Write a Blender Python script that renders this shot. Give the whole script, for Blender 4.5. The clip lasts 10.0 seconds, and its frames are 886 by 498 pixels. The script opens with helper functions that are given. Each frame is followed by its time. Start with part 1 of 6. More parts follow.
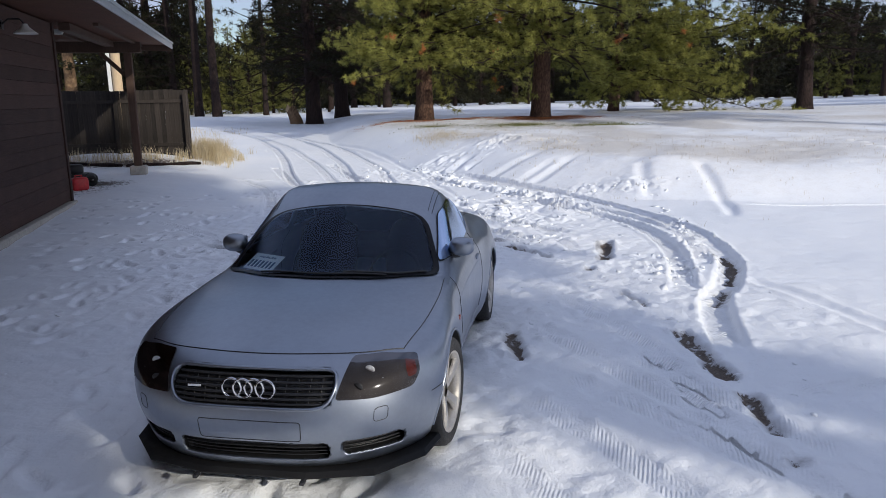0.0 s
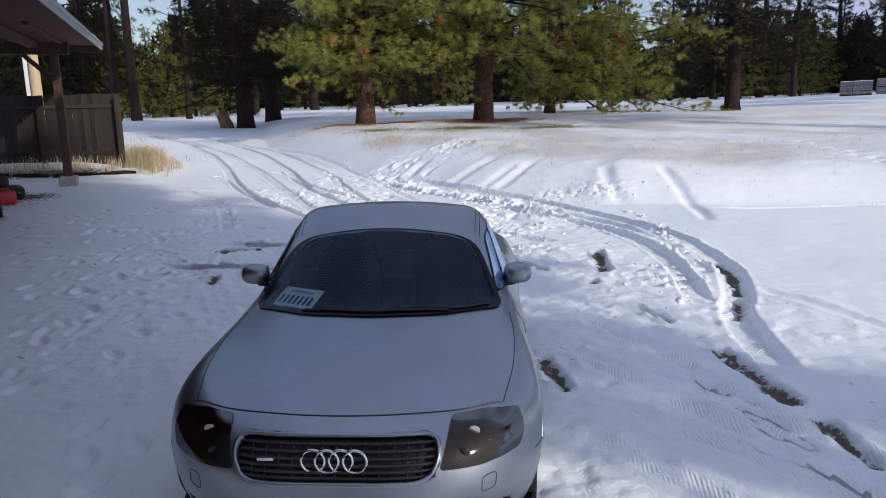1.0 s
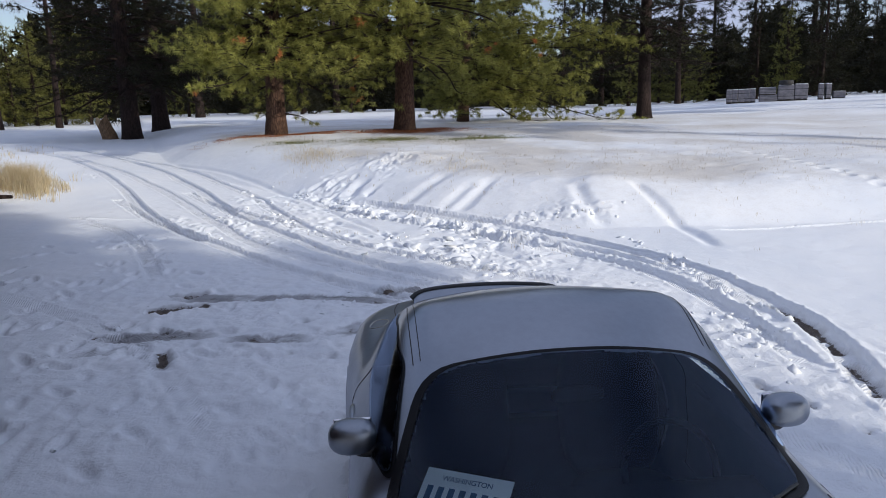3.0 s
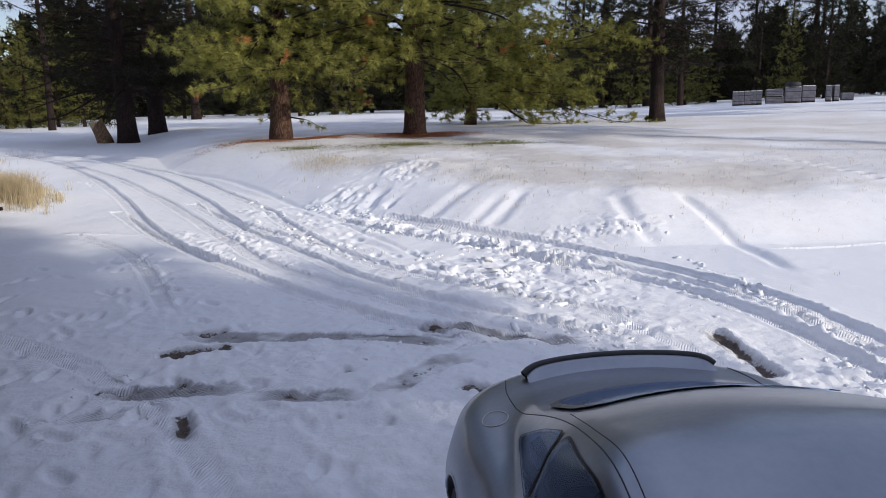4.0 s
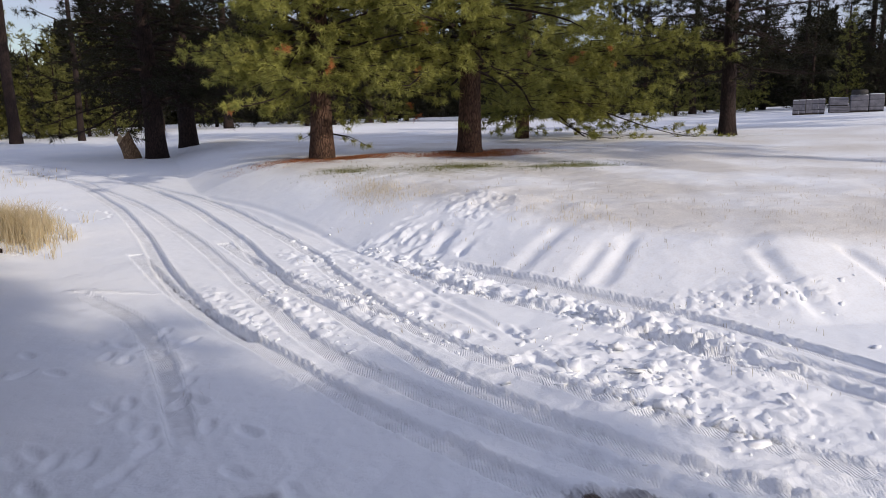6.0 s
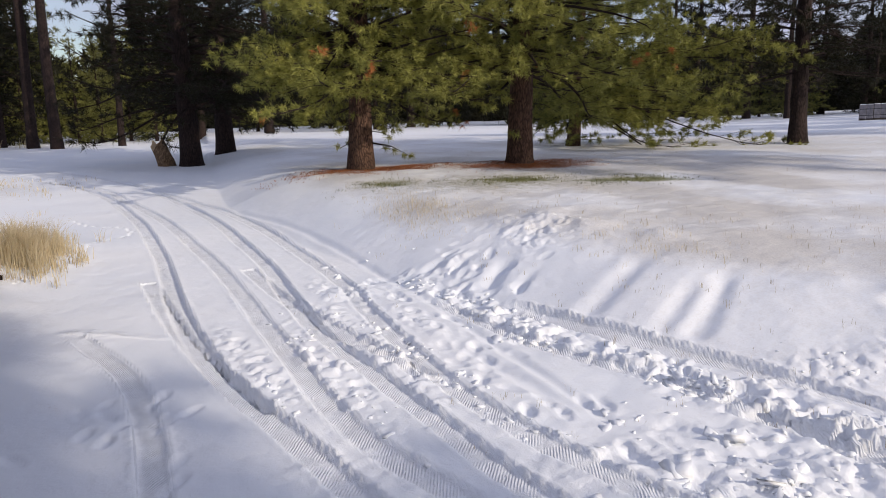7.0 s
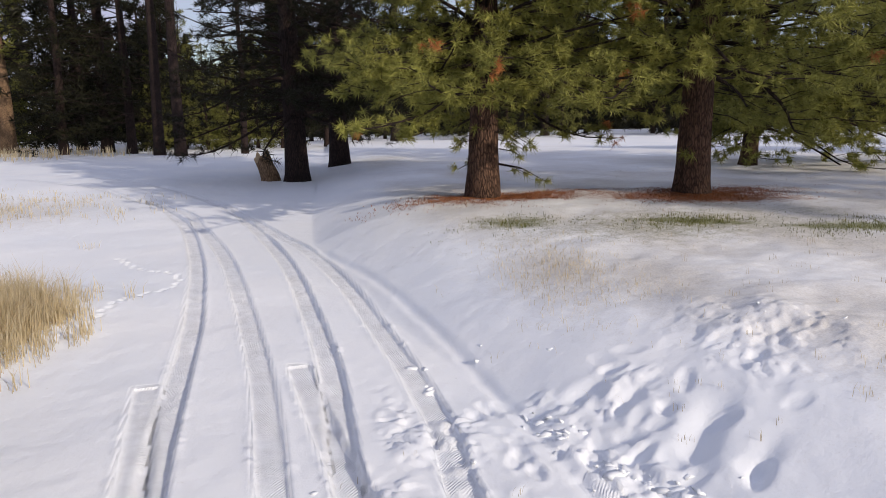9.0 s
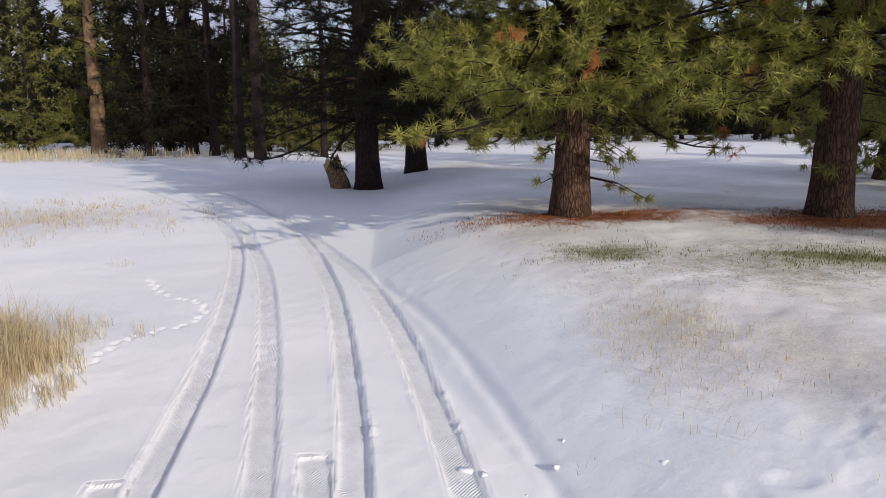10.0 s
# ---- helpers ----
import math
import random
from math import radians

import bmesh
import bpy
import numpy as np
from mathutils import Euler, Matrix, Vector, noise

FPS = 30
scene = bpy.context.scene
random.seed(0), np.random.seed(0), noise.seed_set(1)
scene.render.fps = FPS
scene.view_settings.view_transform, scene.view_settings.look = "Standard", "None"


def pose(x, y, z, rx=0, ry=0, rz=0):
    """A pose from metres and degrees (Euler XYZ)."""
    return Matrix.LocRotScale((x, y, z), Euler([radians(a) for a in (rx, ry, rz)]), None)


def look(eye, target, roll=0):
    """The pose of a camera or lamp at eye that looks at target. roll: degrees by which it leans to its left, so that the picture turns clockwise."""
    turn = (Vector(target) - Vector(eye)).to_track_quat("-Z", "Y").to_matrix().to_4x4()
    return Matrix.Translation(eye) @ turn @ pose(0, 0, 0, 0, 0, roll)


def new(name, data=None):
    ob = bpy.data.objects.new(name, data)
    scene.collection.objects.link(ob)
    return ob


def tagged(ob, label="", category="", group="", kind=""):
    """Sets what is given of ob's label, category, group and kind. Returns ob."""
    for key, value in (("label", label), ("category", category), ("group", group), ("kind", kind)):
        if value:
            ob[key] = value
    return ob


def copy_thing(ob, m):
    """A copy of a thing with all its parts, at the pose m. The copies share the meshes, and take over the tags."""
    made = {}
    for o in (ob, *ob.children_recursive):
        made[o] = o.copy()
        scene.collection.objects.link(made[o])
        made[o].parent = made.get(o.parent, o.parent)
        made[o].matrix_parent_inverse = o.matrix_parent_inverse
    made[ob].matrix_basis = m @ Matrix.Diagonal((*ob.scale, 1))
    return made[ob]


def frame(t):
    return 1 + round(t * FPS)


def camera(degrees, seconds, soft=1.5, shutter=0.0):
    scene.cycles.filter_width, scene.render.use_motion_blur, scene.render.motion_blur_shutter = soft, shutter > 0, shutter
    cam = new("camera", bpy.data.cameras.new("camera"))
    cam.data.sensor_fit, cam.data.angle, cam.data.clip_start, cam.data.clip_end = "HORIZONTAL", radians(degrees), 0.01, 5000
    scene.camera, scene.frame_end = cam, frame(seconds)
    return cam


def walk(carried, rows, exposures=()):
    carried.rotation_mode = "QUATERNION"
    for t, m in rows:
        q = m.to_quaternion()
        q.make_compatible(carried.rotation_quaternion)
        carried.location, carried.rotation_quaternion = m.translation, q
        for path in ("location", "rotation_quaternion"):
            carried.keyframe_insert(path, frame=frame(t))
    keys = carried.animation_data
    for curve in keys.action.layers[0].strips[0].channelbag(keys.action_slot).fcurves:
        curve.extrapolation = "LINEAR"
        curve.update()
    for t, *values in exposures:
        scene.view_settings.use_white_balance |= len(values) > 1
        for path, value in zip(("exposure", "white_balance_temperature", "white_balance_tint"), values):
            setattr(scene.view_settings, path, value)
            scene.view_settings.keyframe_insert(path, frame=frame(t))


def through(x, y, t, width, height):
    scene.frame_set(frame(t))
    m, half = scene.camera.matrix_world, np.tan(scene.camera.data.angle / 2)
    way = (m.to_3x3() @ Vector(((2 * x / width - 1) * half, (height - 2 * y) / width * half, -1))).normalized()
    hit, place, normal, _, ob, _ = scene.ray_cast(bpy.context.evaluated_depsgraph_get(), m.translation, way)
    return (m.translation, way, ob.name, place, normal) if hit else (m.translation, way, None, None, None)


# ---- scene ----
cam = camera(62.8, 10.0, soft=0.9)
PATH = [
    (0, (0.104, -0.128, 1.937), (0.576, 1.772, 1.532), -0.9),
    (0.5, (-0.239, 0.206, 1.971), (0.335, 2.078, 1.565), -1.0),
    (1, (-0.524, 0.621, 2.007), (0.147, 2.461, 1.602), -1.1),
    (1.5, (-0.739, 1.102, 2.034), (0.026, 2.906, 1.631), -1.1),
    (2, (-0.889, 1.675, 2.061), (-0.046, 3.443, 1.659), -1.0),
    (2.5, (-0.999, 2.299, 2.094), (-0.081, 4.03, 1.694), -1.1),
    (4, (-0.983, 4.229, 2.202), (-0.014, 5.934, 1.809), -1.0),
    (4.5, (-0.907, 4.891, 2.276), (0.057, 6.6, 1.885), -1.1),
    (5, (-0.799, 5.561, 2.341), (0.157, 7.275, 1.956), -1.0),
    (5.5, (-0.646, 6.257, 2.431), (0.289, 7.984, 2.049), -1.0),
    (7, (0.186, 8.599, 2.618), (0.991, 10.393, 2.25), -1.0),
    (7.5, (0.577, 9.552, 2.658), (1.314, 11.375, 2.295), -1.0),
    (8, (0.97, 10.54, 2.702), (1.631, 12.393, 2.343), -0.9),
    (8.5, (1.359, 11.643, 2.737), (1.935, 13.525, 2.384), -0.8),
    (9, (1.738, 12.766, 2.771), (2.213, 14.678, 2.423), -0.7),
    (9.5, (2.073, 13.888, 2.801), (2.439, 15.824, 2.458), -0.5),
    (10, (2.371, 14.904, 2.8), (2.62, 16.859, 2.463), -0.3),
]
walk(cam, [(t, look(eye, target, roll)) for t, eye, target, roll in PATH], exposures=[(0, -0.10, 6130, 8), (2.5, -0.12, 6100, 7), (4.5, -0.10, 6400, 11), (9, -0.11, 6640, 12), (10, -0.11, 6640, 12)])

# ---- light: low winter sun from behind, thin cloud ----
SUN_FROM = Vector((0.51, -0.86, 0.40))
world = bpy.data.worlds.new("sky")
scene.world = world
world.use_nodes = True
wn, wl = world.node_tree.nodes, world.node_tree.links
wn.clear()
sky = wn.new("ShaderNodeTexSky")
sky.sky_type, sky.sun_disc = "NISHITA", False
sky.sun_elevation, sky.sun_rotation = radians(21.8), radians(149.3)
sky.air_density, sky.dust_density, sky.ozone_density = 1.0, 1.2, 1.5
tc = wn.new("ShaderNodeTexCoord")
stretch = wn.new("ShaderNodeMapping")
stretch.inputs["Scale"].default_value = (1.6, 1.6, 5.0)
cloud = wn.new("ShaderNodeTexNoise")
cloud.inputs["Scale"].default_value, cloud.inputs["Detail"].default_value = 1.7, 6
ramp = wn.new("ShaderNodeMapRange")
ramp.inputs["From Min"].default_value, ramp.inputs["From Max"].default_value = 0.28, 0.56
cmix = wn.new("ShaderNodeMix")
cmix.data_type = "RGBA"
cmix.inputs["B"].default_value = (3.9, 4.15, 5.5, 1)
bg = wn.new("ShaderNodeBackground")
bg.inputs["Strength"].default_value = 0.135
wout = wn.new("ShaderNodeOutputWorld")
wl.new(tc.outputs["Generated"], stretch.inputs["Vector"])
wl.new(stretch.outputs["Vector"], cloud.inputs["Vector"])
wl.new(cloud.outputs["Fac"], ramp.inputs["Value"])
wl.new(ramp.outputs["Result"], cmix.inputs["Factor"])
wl.new(sky.outputs["Color"], cmix.inputs["A"])
wl.new(cmix.outputs["Result"], bg.inputs["Color"])
wl.new(bg.outputs["Background"], wout.inputs["Surface"])
sun = new("sun", bpy.data.lights.new("sun", "SUN"))
sun.data.energy, sun.data.angle, sun.data.color = 3.8, radians(0.6), (1.0, 0.90, 0.755)
sun.matrix_world = look(SUN_FROM * 100, (0, 0, 0))


# ---- materials ----
class Nodes:
    """A node material under construction."""

    def __init__(self, name):
        self.mat = bpy.data.materials.new(name)
        self.mat.use_nodes = True
        self.tree = self.mat.node_tree
        self.tree.nodes.clear()
        self.out = self.add("ShaderNodeOutputMaterial")
        self.coord = self.add("ShaderNodeTexCoord").outputs["Object"]

    def add(self, kind, **values):
        node = self.tree.nodes.new(kind)
        for key, value in values.items():
            socket = node.inputs[key.replace("_", " ")]
            if isinstance(value, bpy.types.NodeSocket):
                self.tree.links.new(value, socket)
            else:
                socket.default_value = value
        return node

    def noise(self, scale, detail=4.0, rough=0.55, vector=None):
        n = self.add("ShaderNodeTexNoise", Scale=scale, Detail=detail, Roughness=rough)
        self.tree.links.new(vector or self.coord, n.inputs["Vector"])
        return n.outputs["Fac"]

    def scaled(self, x, y, z):
        return self.add("ShaderNodeMapping", Vector=self.coord, Scale=(x, y, z)).outputs["Vector"]

    def map(self, value, a, b, c=0.0, d=1.0):
        n = self.add("ShaderNodeMapRange", Value=value, From_Min=a, From_Max=b, To_Min=c, To_Max=d)
        return n.outputs["Result"]

    def math(self, op, a, b=0.0):
        n = self.tree.nodes.new("ShaderNodeMath")
        n.operation = op
        for i, v in enumerate((a, b)):
            if isinstance(v, bpy.types.NodeSocket):
                self.tree.links.new(v, n.inputs[i])
            else:
                n.inputs[i].default_value = v
        return n.outputs[0]

    def mix(self, fac, a, b):
        n = self.tree.nodes.new("ShaderNodeMix")
        n.data_type = "RGBA"
        for key, v in (("Factor", fac), ("A", a), ("B", b)):
            if isinstance(v, bpy.types.NodeSocket):
                self.tree.links.new(v, n.inputs[key])
            else:
                n.inputs[key].default_value = v if key == "Factor" else (*v, 1)
        return n.outputs["Result"]

    def attribute(self, name):
        n = self.add("ShaderNodeAttribute")
        n.attribute_name = name
        return n.outputs["Fac"]

    def bump(self, height, strength, distance=0.01):
        return self.add("ShaderNodeBump", Height=height, Strength=strength, Distance=distance).outputs["Normal"]

    def surface(self, color, rough=0.6, normal=None, **more):
        p = self.add("ShaderNodeBsdfPrincipled")
        for key, v in (("Base Color", color), ("Roughness", rough), ("Normal", normal), *((k.replace("_", " "), v) for k, v in more.items())):
            if v is None:
                continue
            if isinstance(v, bpy.types.NodeSocket):
                self.tree.links.new(v, p.inputs[key])
            elif key == "Base Color":
                p.inputs[key].default_value = (*v, 1)
            else:
                p.inputs[key].default_value = v
        self.tree.links.new(p.outputs[0], self.out.inputs["Surface"])
        return self.mat


def simple(name, color, rough=0.5, metal=0.0, vary=0.25, scale=14.0, bump=0.1, **more):
    """A plain coloured surface with grain at two scales."""
    m = Nodes(name)
    a, b = m.noise(scale, 5), m.noise(scale * 9, 3)
    both = m.math("ADD", m.math("MULTIPLY", a, 0.65), m.math("MULTIPLY", b, 0.35))
    dark = tuple(c * (1 - vary) for c in color)
    light = tuple(min(1, c * (1 + vary)) for c in color)
    c = m.mix(m.map(both, 0.3, 0.7), dark, light)
    return m.surface(c, m.map(a, 0.3, 0.7, rough * 0.85, min(1, rough * 1.15)), m.bump(b, bump, 0.004), Metallic=metal, **more)


def snow_material():
    m = Nodes("snow")
    big, mid, fine = m.noise(0.35, 4), m.noise(6, 5), m.noise(160, 3)
    grain = m.noise(45, 4, 0.7)
    c = m.mix(m.map(big, 0.3, 0.7), (0.80, 0.83, 0.88), (0.88, 0.89, 0.91))
    ragged0 = m.math("ADD", m.noise(4, 6, 0.7), -0.5)
    c = m.mix(m.map(m.math("ADD", m.attribute("packed"), m.math("MULTIPLY", ragged0, 0.9)), 0.38, 1.55, 0, 0.88), c, (0.235, 0.228, 0.235))
    ragged = m.math("ADD", m.math("ADD", m.math("MULTIPLY", m.noise(5, 6, 0.75), 0.5), m.math("MULTIPLY", m.noise(32, 4, 0.7), 0.55)), -0.52)
    straw = m.map(m.math("ADD", m.attribute("straw"), m.math("MULTIPLY", ragged, 1.5)), 0.12, 1.0, 0, 0.56)
    c = m.mix(straw, c, m.mix(m.map(grain, 0.35, 0.65), (0.24, 0.19, 0.13), (0.60, 0.53, 0.43)))
    green = m.map(m.math("ADD", m.attribute("green"), m.math("MULTIPLY", ragged, 2.0)), 0.32, 0.75, 0, 0.85)
    c = m.mix(green, c, m.mix(m.map(grain, 0.35, 0.65), (0.075, 0.090, 0.024), (0.25, 0.25, 0.09)))
    litter = m.map(m.math("ADD", m.attribute("litter"), m.math("MULTIPLY", ragged, 2.0)), 0.40, 0.66)
    c = m.mix(litter, c, m.mix(m.map(grain, 0.3, 0.7), (0.10, 0.035, 0.016), (0.42, 0.17, 0.075)))
    wet = m.math("ADD", m.attribute("bare"), m.math("MULTIPLY", m.math("ADD", m.math("MULTIPLY", m.noise(11, 7, 0.8), 1.0), -0.5), m.map(m.attribute("bare"), 0.05, 0.4, 0.2, 2.1)))
    bare = m.map(wet, 0.48, 0.66)
    c = m.mix(bare, c, m.mix(m.map(m.noise(70, 5, 0.7), 0.3, 0.7), (0.034, 0.028, 0.024), (0.17, 0.135, 0.11)))
    tread = m.math("MULTIPLY", m.math("SINE", m.math("MULTIPLY", m.attribute("track_arc"), 2 * math.pi / 0.036)), m.math("MULTIPLY", m.attribute("track_mask"), m.map(m.noise(5, 3), 0.38, 0.62)))
    c = m.mix(m.math("MULTIPLY", m.map(tread, 0.1, 0.6), m.map(bare, 0, 0.6, 0.20, 0.0)), c, (0.84, 0.86, 0.90))
    lump = m.noise(22, 4, 0.6)
    h = m.math("ADD", m.math("MULTIPLY", mid, 0.8), m.math("ADD", m.math("MULTIPLY", grain, 0.22), m.math("MULTIPLY", fine, 0.05)))
    h = m.math("ADD", h, m.math("ADD", m.math("MULTIPLY", tread, 0.11), m.math("MULTIPLY", lump, 0.24)))
    rough = m.math("ADD", m.math("MULTIPLY", m.map(m.attribute("packed"), 0.0, 0.28), 0.75), 0.30)
    return m.surface(c, m.map(bare, 0, 1, 0.62, 0.75), m.bump(m.math("MULTIPLY", h, rough), 0.95, 0.030), Specular_IOR_Level=0.35)


def needle_material(name, dark, light, through=0.45):
    m = Nodes(name)
    rnd = m.add("ShaderNodeNewGeometry").outputs["Random Per Island"]
    patch = m.noise(0.9, 3)
    clump = m.noise(4.5, 2)
    c = m.mix(m.math("ADD", m.math("MULTIPLY", rnd, 0.35), m.math("ADD", m.math("MULTIPLY", m.map(patch, 0.3, 0.7), 0.25), m.math("MULTIPLY", m.map(clump, 0.35, 0.65), 0.4))), dark, light)
    d = m.add("ShaderNodeBsdfPrincipled", Base_Color=c, Roughness=0.5, Specular_IOR_Level=0.12)
    t = m.add("ShaderNodeBsdfTranslucent", Color=c)
    mixed = m.add("ShaderNodeMixShader", Fac=through)
    m.tree.links.new(d.outputs[0], mixed.inputs[1])
    m.tree.links.new(t.outputs[0], mixed.inputs[2])
    m.tree.links.new(mixed.outputs[0], m.out.inputs["Surface"])
    return m.mat


def bark_material(name, dark, light):
    m = Nodes(name)
    plates = m.add("ShaderNodeTexVoronoi", Vector=m.scaled(1, 1, 0.2), Scale=20.0)
    plates.feature = "DISTANCE_TO_EDGE"
    crack = m.map(plates.outputs["Distance"], 0.0, 0.16)
    flake = m.noise(38, 5, 0.65, m.scaled(1, 1, 0.35))
    big = m.noise(1.3, 3)
    c = m.mix(m.map(flake, 0.3, 0.7), dark, light)
    c = m.mix(m.map(big, 0.35, 0.7, 0, 0.5), c, tuple(v * 0.55 for v in dark))
    c = m.mix(m.map(crack, 0, 1, 0.25, 1), tuple(v * 0.3 for v in dark), c)
    h = m.math("ADD", m.math("MULTIPLY", crack, 0.7), m.math("MULTIPLY", flake, 0.5))
    return m.surface(c, 0.88, m.bump(h, 1.0, 0.035), Specular_IOR_Level=0.2)


def timber_material(name, dark, light, axis=2, rough=0.75):
    m = Nodes(name)
    k = [1.0, 1.0, 1.0]
    k[axis] = 0.05
    grain = m.noise(60, 5, 0.65, m.scaled(*k))
    blotch = m.noise(2.5, 4)
    rnd = m.add("ShaderNodeObjectInfo").outputs["Random"]
    f = m.math("ADD", m.math("MULTIPLY", grain, 0.55), m.math("ADD", m.math("MULTIPLY", blotch, 0.3), m.math("MULTIPLY", rnd, 0.25)))
    return m.surface(m.mix(m.map(f, 0.3, 0.75), dark, light), rough, m.bump(grain, 0.5, 0.006), Specular_IOR_Level=0.25)


SNOW = snow_material()
# sunlit needle tones, with crown shade in their dark ends
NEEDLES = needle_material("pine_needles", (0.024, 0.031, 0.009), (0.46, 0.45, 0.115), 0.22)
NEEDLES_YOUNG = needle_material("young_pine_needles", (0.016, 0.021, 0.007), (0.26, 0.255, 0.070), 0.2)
# the same needles in shade: woodland gloom put into the colour
NEEDLES_SHADED = needle_material("shaded_pine_needles", (0.003, 0.004, 0.003), (0.032, 0.031, 0.014), 0.12)
NEEDLES_DEAD = needle_material("dead_needles", (0.30, 0.10, 0.035), (0.52, 0.22, 0.08), 0.3)
GRASS_DRY = needle_material("dry_grass", (0.46, 0.37, 0.22), (0.80, 0.70, 0.50), 0.4)
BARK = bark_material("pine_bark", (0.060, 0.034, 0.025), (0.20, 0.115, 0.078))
# bark of shaded trunks and inner branches, the shade in its colour
BARK_DARK = bark_material("dark_shaded_pine_bark", (0.018, 0.012, 0.012), (0.070, 0.045, 0.038))
# lit copy of the bark, with the sunlight in its tan
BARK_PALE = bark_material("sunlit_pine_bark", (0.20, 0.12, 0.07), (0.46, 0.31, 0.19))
SIDING = timber_material("stained_siding", (0.022, 0.012, 0.010), (0.075, 0.042, 0.034), 1)
BEAM = timber_material("brown_timber", (0.040, 0.024, 0.018), (0.105, 0.066, 0.050), 2)
FENCE = timber_material("weathered_fence", (0.009, 0.008, 0.007), (0.055, 0.045, 0.039), 2)
SOFFIT = timber_material("soffit_boards", (0.050, 0.019, 0.010), (0.115, 0.045, 0.025), 1)
CUTWOOD = timber_material("stump_wood", (0.28, 0.19, 0.11), (0.55, 0.42, 0.27), 2)
ROOF_METAL = simple("roof_metal", (0.42, 0.44, 0.47), 0.45, 0.5)
CONCRETE = simple("concrete", (0.42, 0.39, 0.34), 0.85, bump=0.4)


# ---- mesh helpers ----
def mesh_of(name, verts, faces, material, smooth=False):
    """A mesh from arrays: vertices (n, 3) and faces (m, 3) or (m, 4)."""
    verts, faces = np.asarray(verts, np.float32), np.asarray(faces, np.int32)
    me = bpy.data.meshes.new(name)
    n, k = faces.shape
    me.vertices.add(len(verts))
    me.vertices.foreach_set("co", verts.ravel())
    me.loops.add(n * k)
    me.loops.foreach_set("vertex_index", faces.ravel())
    me.polygons.add(n)
    me.polygons.foreach_set("loop_start", np.arange(0, n * k, k, dtype=np.int32))
    if smooth:
        me.polygons.foreach_set("use_smooth", np.ones(n, bool))
    me.update(calc_edges=True)
    me.materials.append(material)
    return me


def part(name, bm, material, parent=None, label="", smooth=False):
    """Links a bmesh (or a mesh) as one mesh object under a thing or a part."""
    if isinstance(bm, bmesh.types.BMesh):
        me = bpy.data.meshes.new(name)
        bmesh.ops.recalc_face_normals(bm, faces=bm.faces)
        bm.to_mesh(me)
        bm.free()
        me.materials.append(material)
        if smooth:
            me.polygons.foreach_set("use_smooth", np.ones(len(me.polygons), bool))
    else:
        me = bm
    ob = new(name, me)
    ob.parent = parent
    if label:
        tagged(ob, label)
    return ob


def thing(name, label, category, at=(0, 0, 0), turn=0.0, group="", kind=""):
    ob = new(name)
    ob.empty_display_size = 0.2
    ob.matrix_world = pose(*at, 0, 0, turn)
    return tagged(ob, label, category, group, kind)


def box(bm, lo, hi, m=None, bevel=0.0):
    """A box between two corners, with bevelled edges."""
    c = [(a + b) / 2 for a, b in zip(lo, hi)]
    r = bmesh.ops.create_cube(bm, size=1.0)
    vs = r["verts"]
    bmesh.ops.scale(bm, vec=[max(1e-4, b - a) for a, b in zip(lo, hi)], verts=vs)
    bmesh.ops.translate(bm, vec=c, verts=vs)
    if bevel:
        es = list({e for v in vs for e in v.link_edges})
        got = bmesh.ops.bevel(bm, geom=es, offset=bevel, segments=1, affect="EDGES", profile=0.5)
        vs = list({v for f in got["faces"] for v in f.verts} | {v for v in vs if v.is_valid})
    if m is not None:
        bmesh.ops.transform(bm, matrix=m, verts=vs)
    return vs


def boxed(lo, hi, m=None, bevel=0.006):
    bm = bmesh.new()
    box(bm, lo, hi, m, bevel)
    return bm


def tube_arrays(points, radii, sides=6, start=0):
    """A tube along points: vertices and quads, first index given."""
    p = np.asarray(points, float)
    n = len(p)
    t = np.gradient(p, axis=0)
    t /= np.linalg.norm(t, axis=1, keepdims=True) + 1e-9
    ref = np.where(np.abs(t[:, 2:3]) > 0.9, [[1.0, 0, 0]], [[0, 0, 1.0]])
    a = np.cross(t, ref)
    a /= np.linalg.norm(a, axis=1, keepdims=True) + 1e-9
    b = np.cross(t, a)
    ang = np.arange(sides) * 2 * np.pi / sides
    ring = a[:, None] * np.cos(ang)[None, :, None] + b[:, None] * np.sin(ang)[None, :, None]
    v = (p[:, None] + ring * np.asarray(radii, float)[:, None, None]).reshape(-1, 3)
    i = np.arange(n - 1)[:, None] * sides + np.arange(sides)[None]
    j = np.arange(n - 1)[:, None] * sides + (np.arange(sides)[None] + 1) % sides
    f = np.stack([i, j, j + sides, i + sides], -1).reshape(-1, 4) + start
    return v, f


def tube(name, points, radii, material, parent=None, sides=8, label=""):
    if np.isscalar(radii):
        radii = [radii] * len(points)
    v, f = tube_arrays(points, radii, sides)
    return part(name, mesh_of(name, v, f, material, True), material, parent, label)


def hash_noise(x, y, seed=0):
    """Smooth value noise on arrays, 0 to 1."""
    xi, yi = np.floor(x).astype(np.int64), np.floor(y).astype(np.int64)
    u, v = x - xi, y - yi
    u, v = u * u * u * (u * (u * 6 - 15) + 10), v * v * v * (v * (v * 6 - 15) + 10)

    def h(a, b):
        n = (a * 374761393 + b * 668265263 + seed * 974634777) & 0xFFFFFFFF
        n = ((n ^ (n >> 13)) * 1274126177) & 0xFFFFFFFF
        return ((n ^ (n >> 16)) & 0xFFFF) / 65535.0

    return (h(xi, yi) * (1 - u) + h(xi + 1, yi) * u) * (1 - v) + (h(xi, yi + 1) * (1 - u) + h(xi + 1, yi + 1) * u) * v


